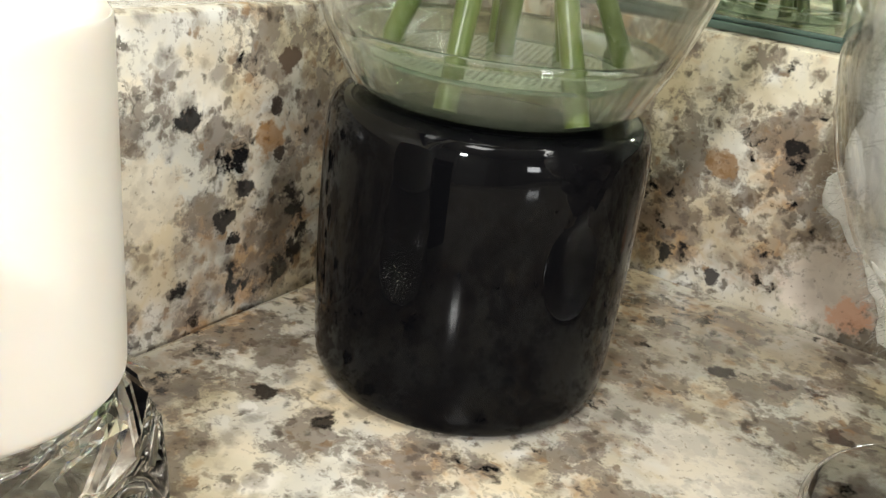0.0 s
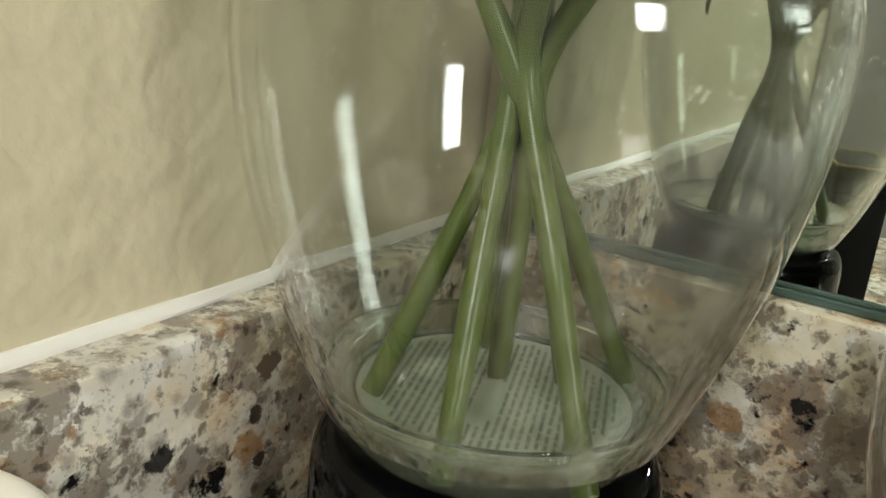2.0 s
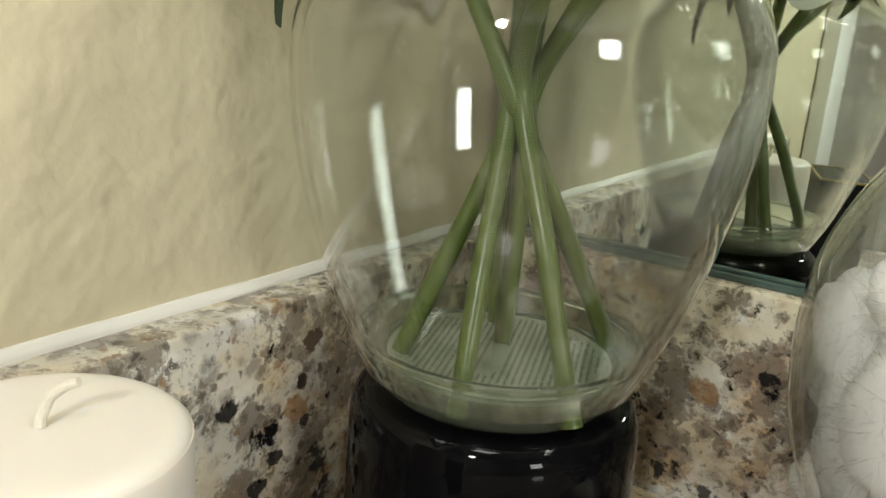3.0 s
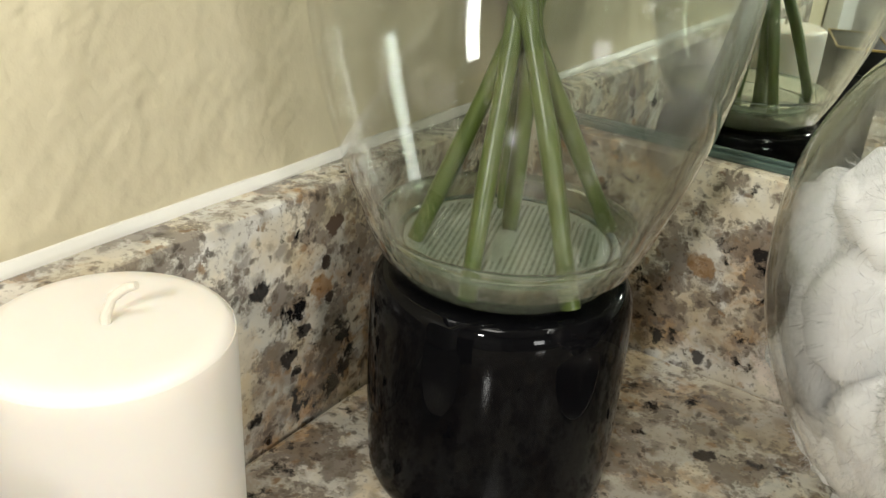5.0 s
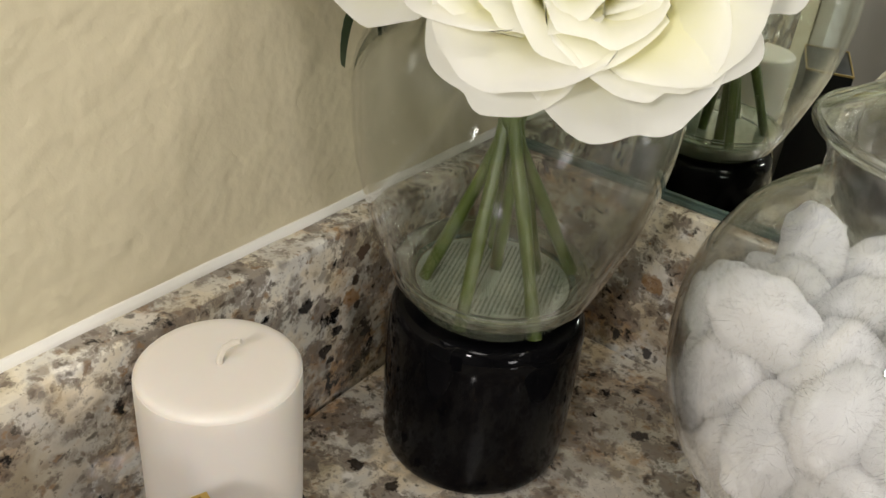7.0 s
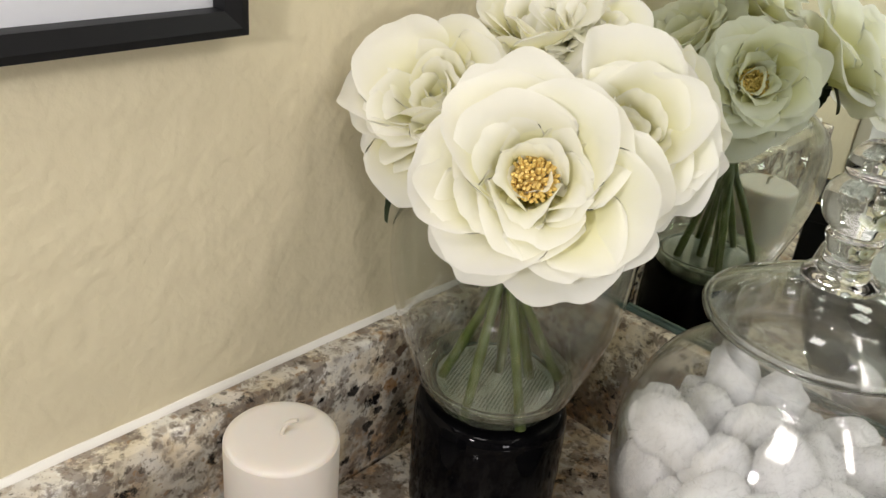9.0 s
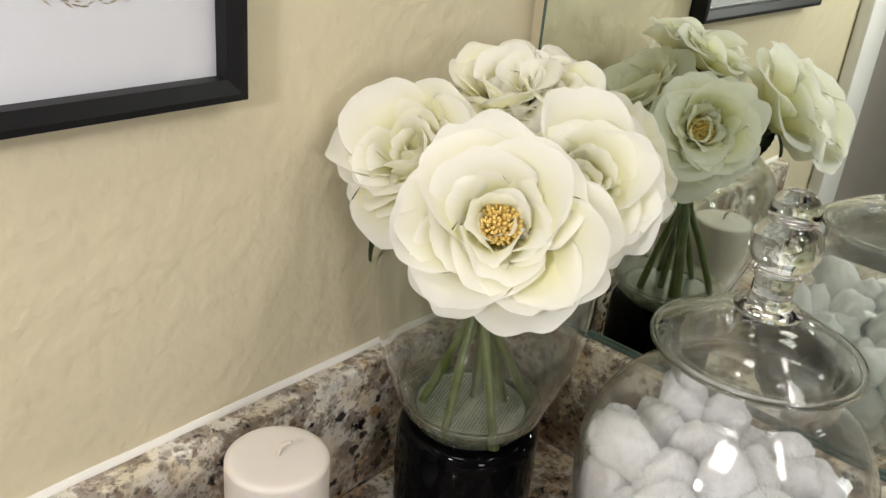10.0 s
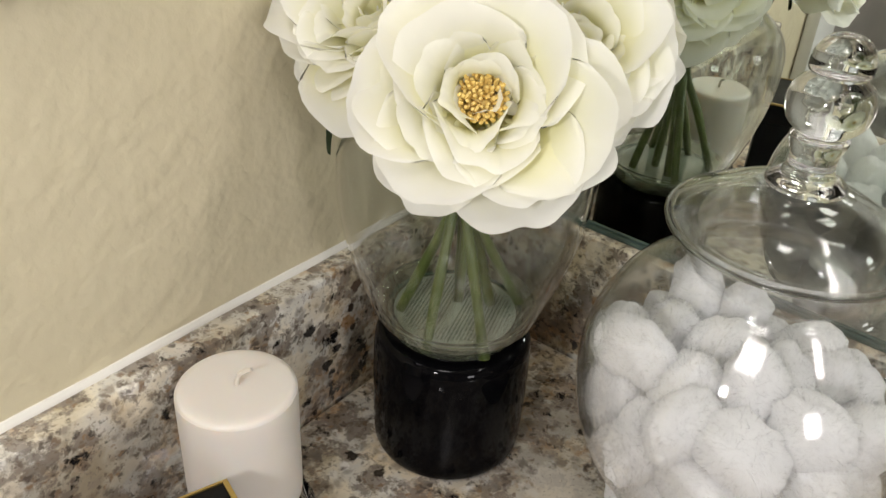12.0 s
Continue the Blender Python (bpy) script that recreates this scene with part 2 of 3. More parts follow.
def stem_material():
    m = Mat("stem_green")
    n = m.noise(m.coords(), 120.0, 3.0, 0.6)
    m.set(Base_Color=m.mix(n.outputs[0], (0.125, 0.165, 0.040), (0.080, 0.115, 0.026)), Roughness=0.33)
    m.bump(n.outputs[0], 0.15, 0.0005)
    return m.m


GRANITE = granite_material()
PLASTER = wall_material("yellow_plaster", (0.655, 0.587, 0.412), 0.5)
PLASTER_GREY = wall_material("pale_grey_plaster", (0.55, 0.53, 0.50), 0.3)
CEILING_PAINT = wall_material("ceiling_paint", (0.78, 0.76, 0.72), 0.3)
CAULK = plain("white_caulk", (0.80, 0.78, 0.72), 0.45, grain=0.06)
WHITE_PAINT = plain("white_paint", (0.78, 0.77, 0.75), 0.4, grain=0.04, scale=20)
FLOOR_TILE = plain("floor_tile", (0.38, 0.32, 0.26), 0.35, grain=0.3, scale=6)
CABINET_WOOD = plain("cabinet_wood", (0.16, 0.09, 0.05), 0.4, grain=0.4, scale=18)
BLACK_GLASS = plain("black_glass", (0.0025, 0.0025, 0.003), 0.03, grain=0.2, IOR=1.20)
BLACK_GLASS.node_tree.nodes["Bump"].inputs["Strength"].default_value = 0.01
BLACK_WOOD = plain("black_lacquer", (0.008, 0.008, 0.009), 0.45, grain=0.3, IOR=1.3)
BLACK_CARD = plain("black_card", (0.008, 0.008, 0.008), 0.5, grain=0.3, IOR=1.25)
GOLD = plain("gold_foil", (0.62, 0.45, 0.16), 0.32, metal=0.9, grain=0.2)
BOWL_GLASS = thin_glass("bowl_glass", (0.935, 0.945, 0.935), 1.5, boost=0.95)
JAR_GLASS = thin_glass("jar_glass", (0.988, 0.99, 0.99), 1.52, boost=0.9)
PANE_GLASS = thin_glass("pane_glass", (0.97, 0.98, 0.98), 1.35)
LID_GLASS = thin_glass("lid_glass", (0.965, 0.972, 0.972), 1.6, boost=0.95)
CRYSTAL = solid_glass("crystal", (0.97, 0.98, 0.98), 1.50)
RESIN = thin_glass("clear_resin", (0.94, 0.975, 0.91), 1.40)
_rt = RESIN.node_tree
_tl = _rt.nodes.new("ShaderNodeBsdfTranslucent")
_tl.inputs[0].default_value = (0.80, 0.90, 0.62, 1.0)
_rm = _rt.nodes.new("ShaderNodeMixShader")
_rm.inputs[0].default_value = 0.0
_old = _rt.nodes["Mix Shader"]
_rt.links.new(_old.outputs[0], _rm.inputs[1])
_rt.links.new(_tl.outputs[0], _rm.inputs[2])
_rt.links.new(_rm.outputs[0], _rt.nodes["Material Output"].inputs["Surface"])
EDGE_GLASS = plain("mirror_edge", (0.10, 0.15, 0.13), 0.12, grain=0.3)
LABEL_PAPER = plain("label_paper", (0.50, 0.54, 0.50), 0.5, grain=0.05)
# pale translucent tint that imitates light refracted through the water's side
WATER_GLOW = RESIN.copy()
WATER_GLOW.name = "water_edge"
WATER_GLOW.node_tree.nodes["Mix Shader.001"].inputs[0].default_value = 0.22
WATER_GLOW.node_tree.nodes["Translucent BSDF"].inputs[0].default_value = (0.95, 0.98, 0.82, 1.0)
INK = plain("ink", (0.22, 0.24, 0.22), 0.6, grain=0.1)
PAPER = plain("paper", (0.80, 0.78, 0.82), 0.6, grain=0.03)
GLITTER = plain("bronze_ink", (0.36, 0.27, 0.15), 0.5, grain=0.4, scale=300)
PETAL = petal_material()
COTTON = cotton_material()
WISP = wisp_material()
WAX = wax_material()
WICK = plain("wick_cotton", (0.66, 0.61, 0.52), 0.8, grain=0.2, scale=900)
STEM = stem_material()
LEAF = plain("leaf_green", (0.030, 0.050, 0.018), 0.5, grain=0.4, scale=150)
STAMEN = plain("stamen_yellow", (0.88, 0.64, 0.20), 0.6, grain=0.25, scale=400)
_mm = Mat("mirror_silver")
_mm.set(Base_Color=(0.80, 0.86, 0.79), Metallic=1.0, Roughness=0.0)
MIRROR = _mm.m
_lm = Mat("lamp_diffuser")
_lm.set(Base_Color=(0.8, 0.8, 0.8), Emission_Color=(1.0, 0.93, 0.80), Emission_Strength=3.0)
LAMP = _lm.m
_dm = Mat("daylight_pane")
_dm.set(Base_Color=(0.7, 0.75, 0.8), Emission_Color=(0.92, 0.95, 1.0), Emission_Strength=3.5)
DAYLIGHT = _dm.m

# ---- mesh helpers ----


def mesh_of(bm, name, material, smooth=True, sharp=35.0):
    me = bpy.data.meshes.new(name)
    bmesh.ops.recalc_face_normals(bm, faces=bm.faces)
    for f in bm.faces:
        f.smooth = smooth
    if smooth:
        for e in bm.edges:
            if len(e.link_faces) == 2 and e.calc_face_angle(0.0) > radians(sharp):
                e.smooth = False
    bm.to_mesh(me)
    bm.free()
    me.materials.append(material)
    return me


def part(name, bm, material, parent=None, label="", smooth=True, m=None):
    ob = new(name, mesh_of(bm, name, material, smooth))
    if parent is not None:
        ob.parent = parent
    if m is not None:
        ob.matrix_basis = m
    if label:
        tagged(ob, label)
    return ob


def box(x0, y0, z0, x1, y1, z1, bevel=0.0, segs=2):
    bm = bmesh.new()
    bmesh.ops.create_cube(bm, size=1.0)
    bmesh.ops.transform(bm, matrix=Matrix.Translation(((x0 + x1) / 2, (y0 + y1) / 2, (z0 + z1) / 2)) @ Matrix.Diagonal((x1 - x0, y1 - y0, z1 - z0, 1)), verts=bm.verts)
    if bevel:
        bmesh.ops.bevel(bm, geom=list(bm.edges), offset=bevel, segments=segs, affect="EDGES", profile=0.5)
    return bm


def smooth_profile(pts, n):
    """A soft curve through profile points (Catmull-Rom)."""
    out = []
    for i in range(len(pts) - 1):
        p0, p1, p2, p3 = pts[max(i - 1, 0)], pts[i], pts[i + 1], pts[min(i + 2, len(pts) - 1)]
        for k in range(n):
            s = k / n
            out.append(tuple(0.5 * (2 * b + (c - a) * s + (2 * a - 5 * b + 4 * c - d) * s * s + (3 * b - a - 3 * c + d) * s ** 3) for a, b, c, d in zip(p0, p1, p2, p3)))
    out.append(pts[-1])
    return out


def lathe(profile, steps=72, close=False):
    """Turn (r, z) points round the z axis; points with r = 0 become poles."""
    bm = bmesh.new()
    rings = []
    for r, z in profile:
        if r < 1e-6:
            rings.append([bm.verts.new((0, 0, z))])
        else:
            rings.append([bm.verts.new((r * math.cos(2 * math.pi * k / steps), r * math.sin(2 * math.pi * k / steps), z)) for k in range(steps)])
    pairs = list(zip(rings, rings[1:])) + ([(rings[-1], rings[0])] if close else [])
    for a, b in pairs:
        for k in range(steps):
            q = (k + 1) % steps
            if len(a) == 1 and len(b) == 1:
                continue
            if len(a) == 1:
                bm.faces.new((a[0], b[q], b[k]))
            elif len(b) == 1:
                bm.faces.new((a[k], a[q], b[0]))
            else:
                bm.faces.new((a[k], a[q], b[q], b[k]))
    return bm


def tube(points, radii, sides=14):
    """A swept round bar through points, with capped ends."""
    bm = bmesh.new()
    pts = [Vector(p) for p in points]
    rings, ref = [], Vector((0.3, 0.9, 0.1))
    for i, p in enumerate(pts):
        d = (pts[min(i + 1, len(pts) - 1)] - pts[max(i - 1, 0)]).normalized()
        a = d.cross(ref).normalized()
        b = d.cross(a)
        ref = b.cross(d) if b.cross(d).length > 0.1 else ref
        r = radii[i] if isinstance(radii, (list, tuple)) else radii
        rings.append([bm.verts.new(p + r * (a * math.cos(2 * math.pi * k / sides) + b * math.sin(2 * math.pi * k / sides))) for k in range(sides)])
        ref = Vector((0.3, 0.9, 0.1))
    for a, b in zip(rings, rings[1:]):
        for k in range(sides):
            q = (k + 1) % sides
            bm.faces.new((a[k], a[q], b[q], b[k]))
    bm.faces.new(rings[0])
    bm.faces.new(rings[-1])
    return bm


def thing(name, label, category, place=(0, 0, 0), turn=0.0, group=""):
    ob = new(name)
    ob.matrix_basis = pose(*place, 0, 0, turn)
    ob.empty_display_size = 0.02
    return tagged(ob, label, category, group)


def structure(name, bm, material, label, category, smooth=False):
    ob = part(name, bm, material, None, smooth=smooth)
    return tagged(ob, label, category, kind="structure")


# ---- the room ----
FLOOR_Z, CEIL_Z = -0.88, 1.56
X0, X1, Y0, Y1 = -0.02, 1.90, -2.10, 0.02
structure("wall_west", box(X0 - 0.1, Y0, FLOOR_Z, X0, Y1, CEIL_Z), PLASTER, "cream-yellow wall with orange-peel plaster texture", "wall")
structure("wall_north", box(X0 - 0.1, Y1, FLOOR_Z, X1 + 0.1, Y1 + 0.1, CEIL_Z), PLASTER, "cream-yellow plastered wall behind the large mirror", "wall")
structure("wall_south", box(X0 - 0.1, Y0 - 0.1, FLOOR_Z, X1 + 0.1, Y0, CEIL_Z), PLASTER_GREY, "pale grey plastered wall facing the mirror", "wall")
WIN = (-1.19, -0.81, 0.34, 0.78)
_w = bmesh.new()
for y0, y1, z0, z1 in ((Y0, WIN[0], FLOOR_Z, CEIL_Z), (WIN[1], Y1, FLOOR_Z, CEIL_Z), (WIN[0], WIN[1], FLOOR_Z, WIN[2]), (WIN[0], WIN[1], WIN[3], CEIL_Z)):
    b = box(X1, y0, z0, X1 + 0.1, y1, z1)
    me_tmp = bpy.data.meshes.new("tmp")
    b.to_mesh(me_tmp)
    b.free()
    _w.from_mesh(me_tmp)
    bpy.data.meshes.remove(me_tmp)
structure("wall_east", _w, PLASTER_GREY, "pale grey plastered wall with a small window", "wall")
structure("floor", box(X0 - 0.1, Y0 - 0.1, FLOOR_Z - 0.05, X1 + 0.1, Y1 + 0.1, FLOOR_Z), FLOOR_TILE, "brown tiled bathroom floor", "floor")
structure("ceiling", box(X0 - 0.1, Y0 - 0.1, CEIL_Z, X1 + 0.1, Y1 + 0.1, CEIL_Z + 0.05), CEILING_PAINT, "white painted plaster ceiling", "ceiling")

window = tagged(new("window_1"), "small white-framed window with bright daylight behind", "window", kind="structure")
ym, zm = (WIN[0] + WIN[1]) / 2, (WIN[2] + WIN[3]) / 2
for y0, y1, z0, z1 in ((WIN[0], WIN[0] + 0.03, WIN[2], WIN[3]), (WIN[1] - 0.03, WIN[1], WIN[2], WIN[3]), (WIN[0] + 0.03, WIN[1] - 0.03, WIN[2], WIN[2] + 0.03), (WIN[0] + 0.03, WIN[1] - 0.03, WIN[3] - 0.03, WIN[3]), (WIN[0] + 0.03, WIN[1] - 0.03, zm - 0.012, zm + 0.012)):
    part("window_frame", box(X1 + 0.02, y0, z0, X1 + 0.06, y1, z1, 0.003), WHITE_PAINT, window)
for z0, z1 in ((WIN[2] + 0.03, zm - 0.012), (zm + 0.012, WIN[3] - 0.03)):
    part("pane", box(X1 + 0.035, WIN[0] + 0.03, z0, X1 + 0.04, WIN[1] - 0.03, z1), DAYLIGHT, window, smooth=False)

door = tagged(new("door_1"), "white panelled bathroom door, closed", "door", kind="structure")
part("door_leaf", box(0.55, Y0 + 0.002, FLOOR_Z, 1.33, Y0 + 0.04, 1.15, 0.004), WHITE_PAINT, door)
for x0, x1 in ((0.47, 0.548), (1.332, 1.41)):
    part("door_casing", box(x0, Y0 + 0.002, FLOOR_Z, x1, Y0 + 0.025, 1.23, 0.004), WHITE_PAINT, door)
for z0, z1 in ((-0.70, 0.0), (0.12, 1.02)):
    part("door_panel", box(0.66, Y0 + 0.041, z0, 1.22, Y0 + 0.05, z1, 0.004), WHITE_PAINT, door)
side = tagged(new("dim_doorway"), "dim doorway in a white casing on the yellow wall, its darkness a painted grey-brown leaf", "door", kind="structure")
# grey-brown paint imitates the dimness of an open doorway; the leaf is a stand-in
DOORWAY_DIM = plain("doorway_dim_paint", (0.30, 0.27, 0.25), 0.45, grain=0.1, scale=14)
part("door_leaf", box(X0 + 0.001, -1.60, FLOOR_Z, X0 + 0.012, -0.83, 1.15, 0.002), DOORWAY_DIM, side)
for y0, y1 in ((-0.828, -0.74), (-1.69, -1.602)):
    part("door_casing", box(X0 + 0.001, y0, FLOOR_Z, X0 + 0.02, y1, 1.24, 0.003), WHITE_PAINT, side)
# made-up fixture that carries the overhead fill light
ceil = thing("ceiling_fill", "added square ceiling fill lamp with a warm white diffuser", "lamp", (0.42, -0.90, CEIL_Z))
part("lamp_frame", box(-0.20, -0.20, -0.03, 0.20, 0.20, -0.001, 0.006), WHITE_PAINT, ceil)
part("diffuser", box(-0.18, -0.18, -0.045, 0.18, 0.18, -0.031, 0.004), LAMP, ceil)
van = thing("vanity_lamp", "white vanity lamp bar above the mirror", "lamp", (0.85, 0.02, 1.20))
part("back_plate", box(-0.33, -0.03, -0.05, 0.33, -0.001, 0.05, 0.004), WHITE_PAINT, van)
part("diffuser", box(-0.31, -0.075, -0.04, 0.31, -0.031, 0.04, 0.01), LAMP, van)

# ---- the counter ----
CX1, CY0, SPLASH = 1.55, -0.58, 0.1016
structure("countertop", box(0.0, CY0, -0.03, CX1, 0.0, 0.0, 0.004), GRANITE, "polished cream, grey and brown granite countertop", "countertop", True)
structure("backsplash_west", box(X0, CY0, -0.03, -0.0006, Y1, SPLASH, 0.0025), GRANITE, "polished granite side splash along the yellow wall", "backsplash", True)
structure("backsplash_north", box(0.0, 0.0006, -0.03, CX1, Y1, SPLASH, 0.0025), GRANITE, "polished granite backsplash under the mirror", "backsplash", True)
part_c = tagged(part("vanity_cabinet", box(0.0, CY0 + 0.03, FLOOR_Z + 0.08, CX1 - 0.02, 0.018, -0.031, 0.003), CABINET_WOOD), "dark brown wooden vanity cabinet under the granite", "cabinet")
for k in range(3):
    part("cabinet_door", box(0.03 + 0.51 * k, CY0 + 0.008, -0.78, 0.50 + 0.51 * k, CY0 + 0.029, -0.06, 0.004), CABINET_WOOD, part_c)
part("plinth", box(0.0, CY0 + 0.08, FLOOR_Z, CX1 - 0.02, 0.0, FLOOR_Z + 0.079), CABINET_WOOD, part_c)


def caulk_bead():
    """A hand-drawn bead of caulk along the top of the side splash."""
    bm = bmesh.new()
    rows = []
    n = 120
    for i in range(n + 1):
        y = CY0 + (0.018 - CY0) * i / n
        w = 0.0030 + 0.0007 * noise.noise(Vector((0, y * 30, 0))) + 0.0003 * noise.noise(Vector((3, y * 110, 0)))
        h = 0.0040 + 0.0007 * noise.noise(Vector((7, y * 25, 0)))
        ring = [(X0 - 0.001, SPLASH - 0.001), (X0 + w, SPLASH - 0.001), (X0 + w, SPLASH + 0.0008), (X0 + w * 0.75, SPLASH + h * 0.5), (X0 + w * 0.35, SPLASH + h * 0.9), (X0 - 0.001, SPLASH + h)]
        rows.append([bm.verts.new((x, y, z)) for x, z in ring])
    for a, b in zip(rows, rows[1:]):
        for k in range(len(a) - 1):
            bm.faces.new((a[k], a[k + 1], b[k + 1], b[k]))
    return bm


structure("trim_caulk", caulk_bead(), CAULK, "white caulk bead between splash and wall", "caulk", True)

# mirror: silvered sheet behind its glass edge, standing in a thin channel
MX, MY, MTURN = -0.004, 0.012, 0.0
mirror = tagged(new("mirror_1"), "large frameless wall mirror with a greenish polished edge", "mirror", kind="structure")
mirror.matrix_basis = pose(MX, MY, SPLASH, 0, 0, MTURN)
MW, MH = 1.5, 1.0
part("mirror_sheet", box(0.0, 0.0, 0.0055, MW, 0.004, MH), MIRROR, mirror, smooth=False)
part("mirror_edge", box(-0.0022, -0.0004, 0.0055, -0.0002, 0.0042, MH), EDGE_GLASS, mirror, "dark green polished glass edge", smooth=False)
part("channel", box(-0.001, -0.0030, 0.0002, MW, 0.0042, 0.0034, 0.0006), EDGE_GLASS, mirror, "grey-green glass edge strip along the bottom")
part("channel_bead", box(-0.001, -0.0014, 0.0036, MW, 0.0042, 0.0053, 0.0005), EDGE_GLASS, mirror)

# ---- picture frame ----
FY1, FZ0, FW, FH, FD, BAR = -0.2423, 0.3032, 0.30, 0.36, 0.016, 0.0116
pic = thing("picture_frame", "black-framed print with white paper, hanging on the yellow wall", "picture frame", (X0 + 0.0005, FY1 - FW / 2, FZ0))


def frame_bar(length):
    """A mitred bar along +y with an inner step."""
    bm = bmesh.new()
    prof = [(0.0, 0.0), (FD, 0.0005), (FD + 0.0004, 0.004), (FD - 0.002, BAR), (FD - 0.009, BAR), (0.0, BAR)]
    rows = []
    for end, sign in ((-length / 2, 1), (length / 2, -1)):
        rows.append([bm.verts.new((x, end + sign * z, z)) for x, z in prof])
    a, b = rows
    for k in range(len(prof)):
        q = (k + 1) % len(prof)
        bm.faces.new((a[k], a[q], b[q], b[k]))
    bm.faces.new(a)
    bm.faces.new(b)
    return bm


for length, m in ((FW, pose(0, 0, 0)), (FW, pose(0, 0, FH, 180, 0, 0)), (FH, pose(0, FW / 2, FH / 2, 90, 0, 0)), (FH, pose(0, -FW / 2, FH / 2, -90, 0, 0))):
    part("frame_bar", frame_bar(length), BLACK_WOOD, pic, smooth=False, m=m)
part("print", box(0.003, -FW / 2 + BAR - 0.003, BAR - 0.003, 0.0045, FW / 2 - BAR + 0.003, FH - BAR + 0.003), PAPER, pic, "white paper print", smooth=False)
part("pane", box(0.0062, -FW / 2 + BAR - 0.002, BAR - 0.002, 0.0072, FW / 2 - BAR + 0.002, FH - BAR + 0.002), PANE_GLASS, pic, smooth=False)


def bronze_hatching():
    """Loose bronze dashes of the drawing, seen along its lower border."""
    bm = bmesh.new()
    rng = random.Random(5)
    for i in range(900):
        y = rng.uniform(-FW / 2 + 0.03, FW / 2 - 0.045)
        z = 0.053 + abs(rng.gauss(0, 1)) * 0.022 + 0.004 * math.sin(y * 60)
        if z > 0.13:
            continue
        a, l, w = rng.uniform(-0.9, 0.5), rng.uniform(0.0012, 0.003), rng.uniform(0.0003, 0.0006)
        c, s = math.cos(a), math.sin(a)
        bm.faces.new([bm.verts.new((0.0047, y + c * u * l - s * v * w, z + s * u * l + c * v * w)) for u, v in ((-1, 0), (0, -1), (1, 0), (0, 1))])
    return bm


part("drawing", bronze_hatching(), GLITTER, pic, "bronze brush-stroke drawing", smooth=False)

# ---- vase with white silk roses ----
VX, VY = 0.0720, -0.1217
vase = thing("vase", "clear glass vase with a glossy black base, on the granite", "vase", (VX, VY, 0.0))
part("base", lathe([(0, 0.0006)] + smooth_profile([(0.0405, 0.0006), (0.0438, 0.0013), (0.0458, 0.0040), (0.0468, 0.0110), (0.0476, 0.0400), (0.0475, 0.0680), (0.0470, 0.0785), (0.0456, 0.0838), (0.0430, 0.0868), (0.0395, 0.0874)], 5) + [(0.0, 0.0874)], 96), BLACK_GLASS, vase, "glossy black glass base")
OUTER = smooth_profile([(0.0390, 0.0878), (0.0416, 0.0905), (0.0450, 0.0968), (0.0494, 0.1060), (0.0550, 0.1210), (0.0608, 0.1380), (0.0655, 0.1560), (0.0683, 0.1740), (0.0690, 0.1890), (0.0678, 0.2020), (0.0625, 0.2140), (0.0535, 0.2230), (0.0470, 0.2290), (0.0450, 0.2360), (0.0480, 0.2440)], 5)
INNER = [(r - 0.0024, z + 0.0004) for r, z in reversed(OUTER)]
part("bowl", lathe(OUTER + INNER, 112), BOWL_GLASS, vase, "clear pear-shaped glass bowl")
RESIN_TOP = 0.1045
_ri = [(0.0364, 0.0884), (0.0388, 0.0910), (0.0422, 0.0968), (0.0456, 0.1038)]
part("water", lathe([(0, 0.0884)] + _ri + [(0.0460, 0.1048), (0.0448, RESIN_TOP), (0.0, RESIN_TOP - 0.0004)], 96), RESIN, vase, "shallow clear pale-green resin water")
# extra shell round the water; its colour stands for refracted light
part("water_edge", lathe([(r + 0.0006, z) for r, z in smooth_profile(_ri + [(0.0460, 0.1045)], 3)], 96), WATER_GLOW, vase, "added pale green shell imitating light refracted in the water")
part("water_rim", lathe([(0.0446 + 0.0016 * math.cos(2 * math.pi * k / 12), RESIN_TOP + 0.0004 + 0.0014 * math.sin(2 * math.pi * k / 12)) for k in range(12)], 96, True), CRYSTAL, vase, "glinting rim of the water")
part("label_rim", lathe([(0.0385 + 0.0014 * math.cos(2 * math.pi * k / 10), 0.0985 + 0.0006 * math.sin(2 * math.pi * k / 10)) for k in range(10)], 72, True), EDGE_GLASS, vase, "dark ring round the label")
label_disc = part("label_disc", lathe([(0, 0.0880), (0.0360, 0.0880), (0.0362, 0.0885), (0.0360, 0.0890), (0.0, 0.0890)], 72), LABEL_PAPER, vase, "round pale paper label under the water", m=pose(0, 0, 0.0095))


def label_lines():
    """Small print too fine to read, as plain bars."""
    bm = bmesh.new()
    rng = random.Random(3)
    for i in range(-15, 16):
        x = i * 0.0021
        half = math.sqrt(max(0.0, 0.033 ** 2 - x * x))
        y = -half + rng.uniform(0, 0.004)
        while y < half - 0.003:
            l = rng.uniform(0.0015, 0.006)
            y2 = min(y + l, half)
            if not (abs(i) < 2 and -0.022 < y < 0.004):
                bm.faces.new([bm.verts.new((p, q, 0.0892)) for p, q in ((x - 0.00045, y), (x + 0.00045, y), (x + 0.00045, y2), (x - 0.00045, y2))])
            y = y2 + rng.uniform(0.0006, 0.0012)
    return bm


part("small_print", label_lines(), INK, label_disc, "rows of tiny print", smooth=False, m=pose(0, 0, 0, 0, 0, 20))
txt = bpy.data.curves.new("warning_text", "FONT")
txt.body, txt.size, txt.extrude = "WARNING", 0.0042, 0.00002
tob = new("warning_text", txt)
tob.data.materials.append(INK)
tob.parent = label_disc
tob.matrix_basis = pose(0.006, -0.030, 0.0893, 0, 0, 110)

# flowers: foot of the stem in the water, place of the calyx, way the bloom faces, size


